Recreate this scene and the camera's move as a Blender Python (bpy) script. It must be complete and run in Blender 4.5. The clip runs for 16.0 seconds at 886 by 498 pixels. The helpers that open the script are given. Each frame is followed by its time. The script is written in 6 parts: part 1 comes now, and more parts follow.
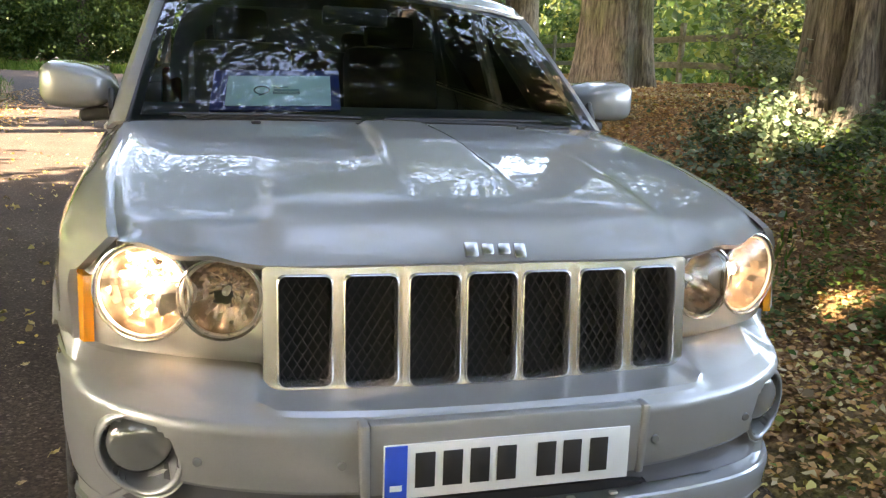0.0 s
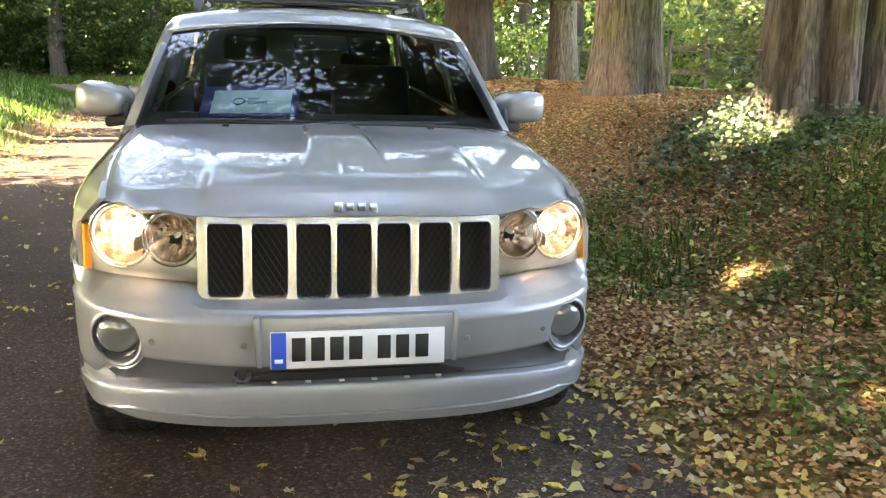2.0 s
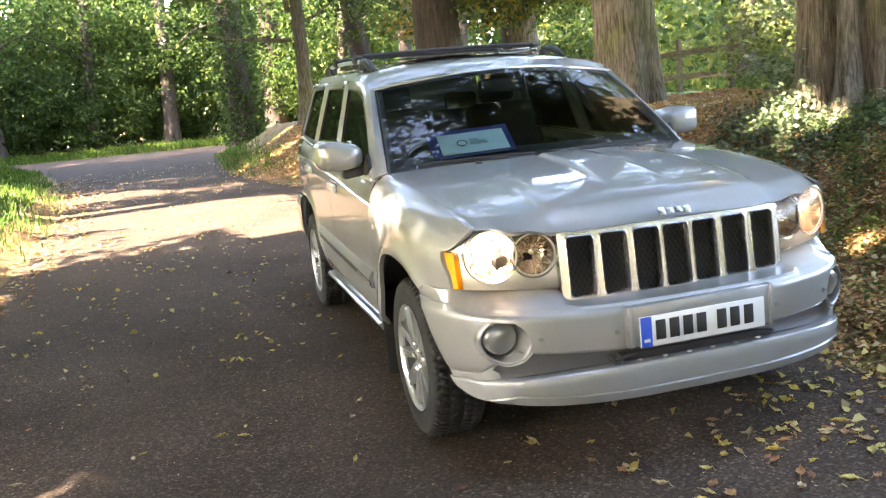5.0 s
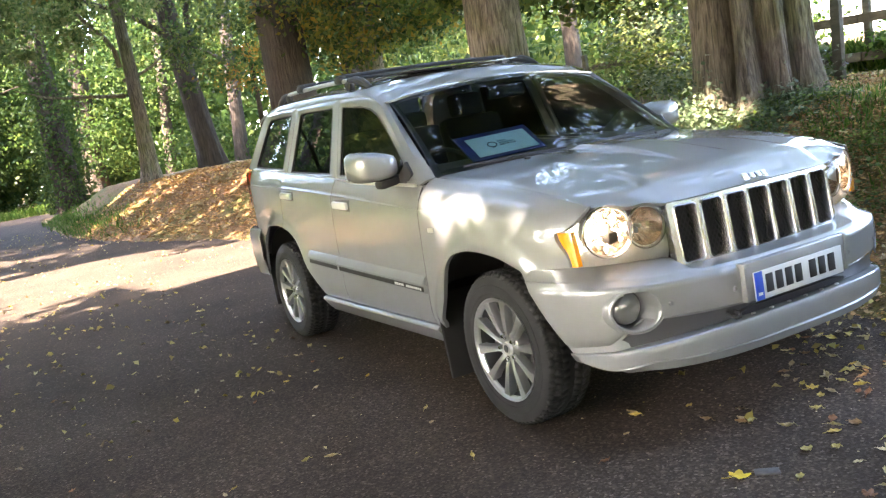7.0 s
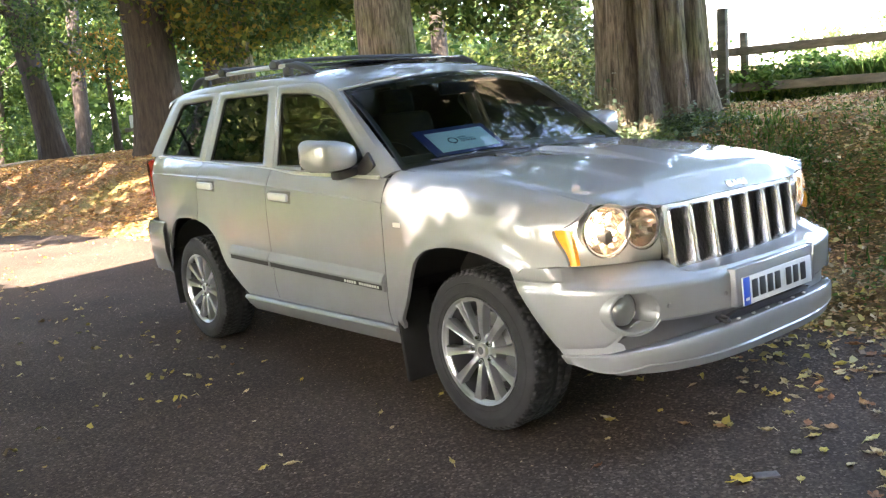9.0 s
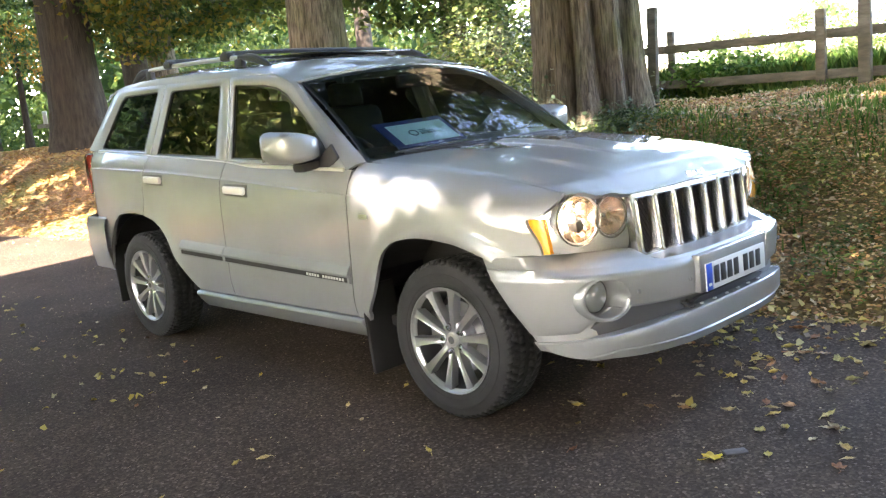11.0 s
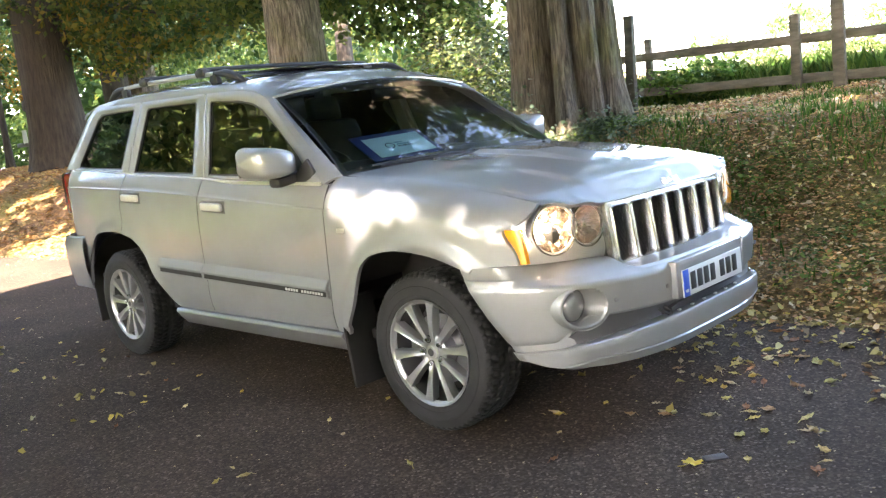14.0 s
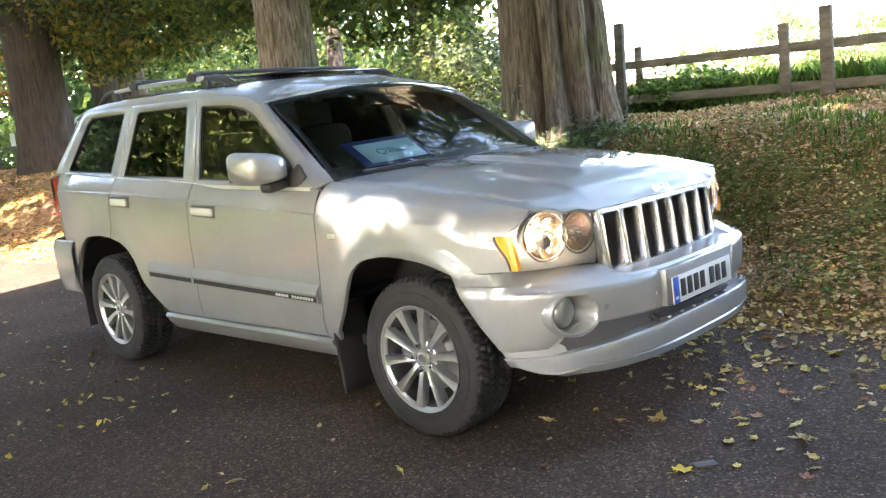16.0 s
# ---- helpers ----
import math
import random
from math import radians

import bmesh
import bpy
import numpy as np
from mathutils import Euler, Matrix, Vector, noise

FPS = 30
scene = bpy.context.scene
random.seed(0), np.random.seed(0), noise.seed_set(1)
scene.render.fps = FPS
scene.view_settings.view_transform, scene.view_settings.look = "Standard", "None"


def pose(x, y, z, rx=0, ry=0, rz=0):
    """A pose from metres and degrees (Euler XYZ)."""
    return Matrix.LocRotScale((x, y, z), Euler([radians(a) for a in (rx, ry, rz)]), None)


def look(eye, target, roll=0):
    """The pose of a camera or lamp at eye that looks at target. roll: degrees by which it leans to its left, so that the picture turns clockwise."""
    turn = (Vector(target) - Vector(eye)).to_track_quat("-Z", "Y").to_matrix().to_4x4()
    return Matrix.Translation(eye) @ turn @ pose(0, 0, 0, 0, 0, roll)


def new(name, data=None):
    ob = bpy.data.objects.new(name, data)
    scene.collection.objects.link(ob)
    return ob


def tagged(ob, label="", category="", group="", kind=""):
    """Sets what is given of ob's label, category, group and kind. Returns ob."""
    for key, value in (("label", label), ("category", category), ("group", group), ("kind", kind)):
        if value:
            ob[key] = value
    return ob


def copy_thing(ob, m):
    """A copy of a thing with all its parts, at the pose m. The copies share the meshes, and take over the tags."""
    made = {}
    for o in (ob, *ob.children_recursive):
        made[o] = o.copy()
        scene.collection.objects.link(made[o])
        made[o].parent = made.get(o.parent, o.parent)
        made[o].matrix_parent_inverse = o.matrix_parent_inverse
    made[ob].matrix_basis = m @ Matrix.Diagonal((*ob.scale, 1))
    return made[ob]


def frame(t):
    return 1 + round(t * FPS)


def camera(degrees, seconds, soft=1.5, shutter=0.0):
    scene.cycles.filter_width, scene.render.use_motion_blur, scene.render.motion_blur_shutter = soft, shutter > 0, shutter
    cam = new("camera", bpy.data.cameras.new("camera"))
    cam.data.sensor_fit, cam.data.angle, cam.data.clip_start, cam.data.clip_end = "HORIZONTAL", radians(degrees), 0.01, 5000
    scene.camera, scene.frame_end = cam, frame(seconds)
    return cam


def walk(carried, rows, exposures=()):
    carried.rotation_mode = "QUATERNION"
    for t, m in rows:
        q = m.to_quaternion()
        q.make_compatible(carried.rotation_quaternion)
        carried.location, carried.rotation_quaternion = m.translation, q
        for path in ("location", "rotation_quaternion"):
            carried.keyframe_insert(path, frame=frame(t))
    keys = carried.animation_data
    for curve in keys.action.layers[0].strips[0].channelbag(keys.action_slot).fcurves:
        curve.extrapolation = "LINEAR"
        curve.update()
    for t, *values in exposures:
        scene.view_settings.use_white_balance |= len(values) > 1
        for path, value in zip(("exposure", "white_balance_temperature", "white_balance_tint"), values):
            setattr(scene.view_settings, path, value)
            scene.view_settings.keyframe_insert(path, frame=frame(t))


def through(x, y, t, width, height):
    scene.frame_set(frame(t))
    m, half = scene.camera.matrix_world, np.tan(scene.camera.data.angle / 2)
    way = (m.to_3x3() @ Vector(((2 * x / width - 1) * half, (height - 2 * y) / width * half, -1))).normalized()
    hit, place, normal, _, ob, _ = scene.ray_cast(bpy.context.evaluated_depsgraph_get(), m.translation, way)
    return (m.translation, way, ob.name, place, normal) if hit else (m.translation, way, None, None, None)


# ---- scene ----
cam = camera(54.6, 16.0, 1.3)
PATH = [
    (0, (-0.594, -2.333, 1.354), (-0.044, -0.459, 0.924), 2.5),
    (0.5, (-0.41, -2.588, 1.327), (0.085, -0.702, 0.88), 2.4),
    (1, (-0.335, -2.908, 1.361), (0.155, -1.019, 0.924), 1.9),
    (1.5, (-0.355, -3.151, 1.395), (0.11, -1.256, 0.956), 1.6),
    (2, (-0.264, -3.297, 1.403), (0.137, -1.383, 0.988), 1.6),
    (2.5, (-0.295, -3.439, 1.417), (0.074, -1.514, 1.019), 1.7),
    (3, (-0.475, -3.582, 1.415), (-0.101, -1.654, 1.036), 2.2),
    (3.5, (-0.686, -3.613, 1.45), (-0.283, -1.686, 1.097), -0.0),
    (4, (-1.072, -3.533, 1.461), (-0.647, -1.609, 1.121), -2.8),
    (4.2, (-1.2, -3.552, 1.492), (-0.782, -1.627, 1.143), -3.9),
    (6.3, (-2.493, -3.358, 1.411), (-1.656, -1.569, 1.095), -5.9),
    (6.5, (-2.579, -3.331, 1.415), (-1.711, -1.557, 1.104), -6.2),
    (7, (-2.786, -3.135, 1.39), (-1.853, -1.39, 1.098), -9.3),
    (7.5, (-2.972, -2.987, 1.379), (-1.983, -1.272, 1.092), -9.5),
    (8, (-3.127, -2.911, 1.376), (-1.969, -1.312, 1.056), -6.6),
    (8.5, (-3.192, -2.816, 1.365), (-1.975, -1.261, 1.044), -4.9),
    (9, (-3.165, -2.665, 1.362), (-1.929, -1.123, 1.053), -5.5),
    (9.5, (-3.199, -2.592, 1.367), (-1.906, -1.101, 1.042), -5.0),
    (10, (-3.317, -2.552, 1.364), (-1.953, -1.132, 1.016), -4.7),
    (12.3, (-3.346, -2.545, 1.351), (-1.971, -1.127, 1.037), -5.9),
    (12.5, (-3.34, -2.551, 1.358), (-1.958, -1.139, 1.041), -6.0),
    (13, (-3.333, -2.554, 1.362), (-1.947, -1.148, 1.045), -6.2),
    (13.5, (-3.331, -2.561, 1.36), (-1.939, -1.159, 1.049), -6.3),
    (14, (-3.313, -2.572, 1.358), (-1.915, -1.176, 1.048), -6.4),
    (14.5, (-3.308, -2.574, 1.355), (-1.904, -1.183, 1.047), -6.5),
    (15, (-3.308, -2.577, 1.356), (-1.899, -1.19, 1.052), -6.2),
    (15.5, (-3.306, -2.572, 1.356), (-1.892, -1.19, 1.055), -6.1),
    (16, (-3.319, -2.568, 1.361), (-1.901, -1.189, 1.061), -6.0),
]
walk(cam, [(t, look(eye, target, roll)) for t, eye, target, roll in PATH], [(0, 4.45, 8100, 22), (1, 4.7, 8100, 22), (3, 4.8, 8000, 22), (4.2, 4.8, 7800, 22), (6.5, 4.65, 7200, 22), (8.5, 4.55, 7000, 22), (10, 4.58, 7000, 22), (16, 4.6, 7000, 22)])

# ---- light ----
SUN_FROM = Vector((-0.80, -0.22, 0.56)).normalized()
world = bpy.data.worlds.new("sky")
scene.world = world
world.use_nodes = True
sky = world.node_tree.nodes.new("ShaderNodeTexSky")
sky.sky_type, sky.sun_disc = "NISHITA", False
sky.sun_elevation = math.asin(SUN_FROM.z)
sky.sun_rotation = math.atan2(SUN_FROM.x, SUN_FROM.y)
world.node_tree.links.new(sky.outputs[0], world.node_tree.nodes["Background"].inputs[0])
world.node_tree.nodes["Background"].inputs[1].default_value = 0.15
sun = new("sun", bpy.data.lights.new("sun", "SUN"))
sun.data.energy, sun.data.angle, sun.data.color = 3.4, radians(0.53), (1.0, 0.93, 0.82)
sun.matrix_world = look(SUN_FROM * 60, (0, 0, 0))


# ---- materials ----
def material(name, color, rough=0.5, metal=0.0, **extra):
    """A node material whose base colour varies by noise at two scales, with fine bump."""
    m = bpy.data.materials.new(name)
    m.use_nodes = True
    nt = m.node_tree
    b = nt.nodes["Principled BSDF"]
    b.inputs["Base Color"].default_value = (*color, 1)
    b.inputs["Roughness"].default_value = rough
    b.inputs["Metallic"].default_value = metal
    for k, v in extra.items():
        if k in b.inputs:
            b.inputs[k].default_value = v
    return m


def node(m, kind, **values):
    n = m.node_tree.nodes.new(kind)
    for k, v in values.items():
        n.inputs[k].default_value = v
    return n


def link(m, a, b):
    m.node_tree.links.new(a, b)


def bsdf(m):
    return m.node_tree.nodes["Principled BSDF"]


def vary(m, colors, scale, detail=6.0, stops=None, socket="Base Color", stretch=None, distortion=0.0):
    """Noise through a colour ramp into the base colour, at real-world size. Returns the ramp's colour output."""
    co = node(m, "ShaderNodeTexCoord")
    src = co.outputs["Object"]
    if stretch:
        mp = node(m, "ShaderNodeMapping", Scale=stretch)
        link(m, src, mp.inputs[0])
        src = mp.outputs[0]
    nz = node(m, "ShaderNodeTexNoise", Scale=scale, Detail=detail, Roughness=0.62, Distortion=distortion)
    link(m, src, nz.inputs["Vector"])
    rp = node(m, "ShaderNodeValToRGB")
    stops = stops or [0.3 + 0.4 * i / max(1, len(colors) - 1) for i in range(len(colors))]
    els = rp.color_ramp.elements
    while len(els) < len(colors):
        els.new(0.5)
    for e, p, c in zip(els, stops, colors):
        e.position, e.color = p, (*c, 1)
    link(m, nz.outputs["Fac"], rp.inputs[0])
    if socket:
        link(m, rp.outputs[0], bsdf(m).inputs[socket])
    return rp.outputs[0]


def bumpy(m, scale, strength, distance=0.01, detail=6.0, stretch=None):
    co = node(m, "ShaderNodeTexCoord")
    src = co.outputs["Object"]
    if stretch:
        mp = node(m, "ShaderNodeMapping", Scale=stretch)
        link(m, src, mp.inputs[0])
        src = mp.outputs[0]
    nz = node(m, "ShaderNodeTexNoise", Scale=scale, Detail=detail, Roughness=0.65)
    link(m, src, nz.inputs["Vector"])
    bp = node(m, "ShaderNodeBump", Strength=strength, Distance=distance)
    link(m, nz.outputs["Fac"], bp.inputs["Height"])
    link(m, bp.outputs[0], bsdf(m).inputs["Normal"])
    return nz


def mix(m, a, b, fac, mode="MIX"):
    n = m.node_tree.nodes.new("ShaderNodeMix")
    n.data_type, n.blend_type = "RGBA", mode
    for s, v in ((n.inputs[6], a), (n.inputs[7], b), (n.inputs[0], fac)):
        if hasattr(v, "is_output"):
            link(m, v, s)
        else:
            s.default_value = v if not isinstance(v, tuple) else (*v, 1)
    return n.outputs[2]


def glass(name, tint, rough=0.0, ior=1.45):
    """Thin glass: what lies behind shows through the tint, the surface mirrors by Fresnel."""
    m = bpy.data.materials.new(name)
    m.use_nodes = True
    nt = m.node_tree
    nt.nodes.clear()
    out, mx = nt.nodes.new("ShaderNodeOutputMaterial"), nt.nodes.new("ShaderNodeMixShader")
    tr, gl, fr = nt.nodes.new("ShaderNodeBsdfTransparent"), nt.nodes.new("ShaderNodeBsdfGlossy"), nt.nodes.new("ShaderNodeFresnel")
    tr.inputs[0].default_value = (*tint, 1)
    gl.inputs["Roughness"].default_value = rough
    fr.inputs["IOR"].default_value = ior
    nt.links.new(fr.outputs[0], mx.inputs[0])
    nt.links.new(tr.outputs[0], mx.inputs[1])
    nt.links.new(gl.outputs[0], mx.inputs[2])
    nt.links.new(mx.outputs[0], out.inputs[0])
    return m


def foliage(name, colors, gloss=0.45, through=0.58, shine=0.3):
    """Leaves: colour by leaf, light passes through them."""
    m = bpy.data.materials.new(name)
    m.use_nodes = True
    nt = m.node_tree
    b = nt.nodes["Principled BSDF"]
    b.inputs["Roughness"].default_value = gloss
    b.inputs["Specular IOR Level"].default_value = shine
    geo = nt.nodes.new("ShaderNodeNewGeometry")
    rp = nt.nodes.new("ShaderNodeValToRGB")
    els = rp.color_ramp.elements
    while len(els) < len(colors):
        els.new(0.5)
    for i, (e, c) in enumerate(zip(els, colors)):
        e.position, e.color = i / (len(colors) - 1), (*c, 1)
    nt.links.new(geo.outputs["Random Per Island"], rp.inputs[0])
    nt.links.new(rp.outputs[0], b.inputs["Base Color"])
    tr, mx = nt.nodes.new("ShaderNodeBsdfTranslucent"), nt.nodes.new("ShaderNodeMixShader")
    nt.links.new(rp.outputs[0], tr.inputs[0])
    mx.inputs[0].default_value = through
    nt.links.new(b.outputs[0], mx.inputs[1])
    nt.links.new(tr.outputs[0], mx.inputs[2])
    nt.links.new(mx.outputs[0], nt.nodes["Material Output"].inputs[0])
    return m


PAINT = material("silver_paint", (0.25, 0.257, 0.262), 0.46, 0.36, **{"Coat Weight": 1.0, "Coat Roughness": 0.015, "Coat IOR": 1.55})
flake = vary(PAINT, [(0.225, 0.232, 0.237), (0.275, 0.283, 0.288)], 900, 2, socket=None)
dust = vary(PAINT, [(0.94, 0.93, 0.90), (1.0, 1.0, 1.0)], 3.5, 6, [0.35, 0.6], socket=None)
link(PAINT, mix(PAINT, flake, dust, 1.0, "MULTIPLY"), bsdf(PAINT).inputs["Base Color"])
CHROME = material("chrome", (0.50, 0.50, 0.49), 0.24, 0.9)
SATIN = material("satin_chrome", (0.62, 0.61, 0.59), 0.34, 0.8)
ALLOY = material("wheel_alloy", (0.50, 0.505, 0.51), 0.30, 0.85, **{"Coat Weight": 0.6, "Coat Roughness": 0.05})
ALLOY_DARK = material("brake_steel", (0.20, 0.20, 0.20), 0.45, 0.8)
# wheel alloy darkened so the gaps between the spokes look shaded
BARREL_SHADED = material("shaded_barrel_alloy", (0.085, 0.085, 0.088), 0.45, 0.6)
HANDLE = material("bright_handle", (0.72, 0.72, 0.71), 0.28, 0.5, **{"Coat Weight": 0.6})
RUBBER = material("tyre_rubber", (0.035, 0.034, 0.033), 0.8)
vary(RUBBER, [(0.010, 0.010, 0.010), (0.022, 0.0215, 0.021)], 9, 8)
bumpy(RUBBER, 220, 0.25, 0.002)
BLACK = material("black_plastic", (0.020, 0.020, 0.021), 0.5)
bumpy(BLACK, 500, 0.1, 0.001)
MESH_BLACK = material("grille_mesh_plastic", (0.016, 0.015, 0.015), 0.75)
DARK = material("underbody_and_shade_black", (0.014, 0.0135, 0.013), 0.9)
# dark grey for trim, also painted where shade falls under bumper and handles
GREY_SHADE_TRIM = material("grey_shade_and_trim", (0.10, 0.10, 0.104), 0.35, 0.35)
GLASS = glass("windscreen_glass", (0.80, 0.87, 0.82), 0.0, 1.62)
GLASS_SIDE = glass("side_window_glass", (0.90, 0.95, 0.91), 0.0, 2.4)
GLASS_REAR = glass("privacy_glass", (0.12, 0.14, 0.125), 0.0, 2.7)
LENS = glass("lamp_lens", (0.95, 0.95, 0.93), 0.01)
AMBER = material("amber_lens", (0.90, 0.34, 0.015), 0.15, **{"Coat Weight": 0.6})
RED_LENS = material("red_tail_lens", (0.16, 0.006, 0.006), 0.15)
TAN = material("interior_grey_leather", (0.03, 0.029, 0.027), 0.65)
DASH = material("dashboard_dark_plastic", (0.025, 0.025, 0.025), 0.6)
PLATE_WHITE = material("plate_white", (0.62, 0.63, 0.62), 0.35)
PLATE_BLUE = material("plate_blue", (0.01, 0.07, 0.45), 0.4)
PLATE_INK = material("plate_black", (0.012, 0.012, 0.012), 0.5)
BOARD_BLUE = material("board_navy", (0.012, 0.03, 0.16), 0.45)
BOARD_PALE = material("board_pale_mint", (0.60, 0.86, 0.84), 0.45)
INK = material("board_dark_ink", (0.02, 0.05, 0.06), 0.5)
INK_PALE = material("board_grey_ink", (0.22, 0.42, 0.44), 0.5)


def lamp_glow(name, color, strength):
    m = material(name, color, 0.4)
    bsdf(m).inputs["Emission Color"].default_value = (*color, 1)
    bsdf(m).inputs["Emission Strength"].default_value = strength
    return m


BULB = lamp_glow("headlight_bulb", (1.0, 0.84, 0.62), 7.0)
REFLECTOR = material("lamp_reflector", (0.9, 0.8, 0.7), 0.12, 0.95)
vary(REFLECTOR, [(0.60, 0.44, 0.32), (0.90, 0.80, 0.69)], 30, 3)
REFLECTOR_WARM = material("indicator_reflector", (0.86, 0.66, 0.52), 0.16, 0.85)
vary(REFLECTOR_WARM, [(0.66, 0.47, 0.36), (0.92, 0.83, 0.74)], 38, 3)


# ---- mesh helpers ----
def mesh_object(name, verts, faces, mat, parent=None, label="", sharp=35):
    me = bpy.data.meshes.new(name)
    me.from_pydata([tuple(v) for v in verts], [], [tuple(f) for f in faces])
    me.materials.append(mat)
    me.shade_smooth()
    if sharp:
        me.set_sharp_from_angle(angle=radians(sharp))
    ob = new(name, me)
    if parent:
        ob.parent = parent
        ob.matrix_parent_inverse = parent.matrix_world.inverted()
    return tagged(ob, label)


def part(name, bm, mat, parent=None, label="", sharp=35):
    """One bmesh as one mesh object under a thing or a part."""
    me = bpy.data.meshes.new(name)
    bmesh.ops.recalc_face_normals(bm, faces=bm.faces)
    bm.to_mesh(me)
    bm.free()
    me.materials.append(mat)
    me.shade_smooth()
    if sharp:
        me.set_sharp_from_angle(angle=radians(sharp))
    ob = new(name, me)
    if parent:
        ob.parent = parent
        ob.matrix_parent_inverse = parent.matrix_world.inverted()
    return tagged(ob, label)


def curve(*pairs):
    """A smooth function through the pairs."""
    xs, ys = np.array(pairs, float).T
    d = np.diff(ys) / np.diff(xs)
    m = np.r_[d[0], np.where(d[:-1] * d[1:] > 0, 2 * d[:-1] * d[1:] / np.where(d[:-1] + d[1:] == 0, 1, d[:-1] + d[1:]), 0), d[-1]]

    def f(x):
        x = np.clip(x, xs[0], xs[-1])
        i = np.clip(np.searchsorted(xs, x) - 1, 0, len(xs) - 2)
        h = xs[i + 1] - xs[i]
        t = (x - xs[i]) / h
        return (1 + 2 * t) * (1 - t) ** 2 * ys[i] + t * (1 - t) ** 2 * h * m[i] + t * t * (3 - 2 * t) * ys[i + 1] + t * t * (t - 1) * h * m[i + 1]

    return f


def grid(rows, closed=False):
    """A bmesh sheet through rows of points."""
    bm = bmesh.new()
    vs = [[bm.verts.new(p) for p in r] for r in rows]
    n = len(rows[0])
    for a, b in zip(vs, vs[1:]):
        for i in range(n if closed else n - 1):
            j = (i + 1) % n
            bm.faces.new((a[i], a[j], b[j], b[i]))
    return bm


def rim(bm, shift):
    """Turns the open edges of a sheet in by shift, as a pressed panel's edge. shift: a vector, or a function of the place."""
    edges = [e for e in bm.edges if e.is_boundary]
    got = bmesh.ops.extrude_edge_only(bm, edges=edges)
    for v in [g for g in got["geom"] if isinstance(g, bmesh.types.BMVert)]:
        v.co += Vector(shift(v.co) if callable(shift) else shift)
    return bm


def lathe(profile, segs=48, axis="x", centre=(0, 0, 0), closed=False):
    """Turns a profile of (along, radius) round an axis."""
    rows = []
    for i in range(segs):
        a = 2 * math.pi * i / segs
        r = []
        for t, rad in profile:
            c, s = rad * math.cos(a), rad * math.sin(a)
            p = {"x": (t, c, s), "y": (c, t, s), "z": (c, s, t)}[axis]
            r.append(tuple(Vector(p) + Vector(centre)))
        rows.append(r)
    bm = grid(rows + [rows[0]], closed)
    bmesh.ops.remove_doubles(bm, verts=bm.verts, dist=1e-5)
    return bm


def box(size, at, bevel=0.0, turn=None, bm=None):
    """A box with rounded edges, in a bmesh."""
    made = bmesh.new()
    bmesh.ops.create_cube(made, size=1, matrix=Matrix.Diagonal((*size, 1)))
    if bevel:
        bmesh.ops.bevel(made, geom=list(made.edges), offset=bevel, segments=2, affect="EDGES", profile=0.5)
    made.transform(Matrix.Translation(at) @ (turn or Matrix()))
    return join(bm, made)


def join(bm, more):
    if bm is None:
        return more
    me = bpy.data.meshes.new("joint")
    more.to_mesh(me)
    more.free()
    bm.from_mesh(me)
    bpy.data.meshes.remove(me)
    return bm


def tube(points, radius, segs=8, bm=None, ends=True):
    """A round bar along points; radius may be a list."""
    pts = [Vector(p) for p in points]
    rows = []
    side = None
    for i, p in enumerate(pts):
        way = (pts[min(i + 1, len(pts) - 1)] - pts[max(i - 1, 0)]).normalized()
        if side is None:
            side = way.orthogonal().normalized()
        side = (side - way * side.dot(way)).normalized()
        up = way.cross(side)
        r = radius[i] if isinstance(radius, (list, tuple)) else radius
        rows.append([tuple(p + (side * math.cos(2 * math.pi * k / segs) + up * math.sin(2 * math.pi * k / segs)) * r) for k in range(segs)])
    made = grid(rows, closed=True)
    if ends:
        bmesh.ops.holes_fill(made, edges=[e for e in made.edges if e.is_boundary], sides=0)
    return join(bm, made)


def ring_strip(inner, outer, n=10):
    """Rows of matched points along two closed outlines with the same number of corners."""
    def walked(poly):
        out = []
        for a, b in zip(poly, poly[1:] + poly[:1]):
            out += [tuple(np.array(a) + (np.array(b) - np.array(a)) * k / n) for k in range(n)]
        return out
    return walked(inner), walked(outer)


# ---- the car ----
car = tagged(new("estate_car"), "silver four-wheel-drive estate car with chrome grille and lit headlights", "car")

W = curve((-0.64, 0.805), (-0.57, 0.824), (-0.5, 0.844), (-0.45, 0.860), (-0.35, 0.890), (-0.2, 0.909), (0.0, 0.916), (0.5, 0.912), (1.5, 0.914), (2.5, 0.910), (3.1, 0.893), (3.45, 0.855), (3.75, 0.76))
BELT = curve((0.4, 1.09), (0.8, 1.105), (1.4, 1.124), (1.78, 1.155), (2.69, 1.207), (3.36, 1.25), (3.7, 1.262))
CREASE = curve((-0.3, 0.945), (0.56, 0.987), (1.69, 1.066), (2.55, 1.115), (3.3, 1.14))
F_ARCH = curve((-0.30, 0.728), (-0.226, 0.757), (-0.07, 0.797), (0.096, 0.810), (0.244, 0.790), (0.33, 0.742), (0.37, 0.67), (0.454, 0.485), (0.53, 0.375), (0.6, 0.37))
R_ARCH = curve((2.07, 0.385), (2.2, 0.495), (2.30, 0.60), (2.36, 0.70), (2.43, 0.768), (2.54, 0.82), (2.76, 0.85), (2.97, 0.838), (3.10, 0.79), (3.18, 0.70), (3.26, 0.54), (3.32, 0.42))
HOOD_EDGE = curve((-0.62, 0.972), (-0.55, 0.990), (-0.3, 1.042), (0.0, 1.085), (0.3, 1.112), (0.52, 1.128))
HOOD_X = curve((-0.62, 0.745), (-0.5, 0.765), (-0.2, 0.785), (0.2, 0.798), (0.52, 0.805))


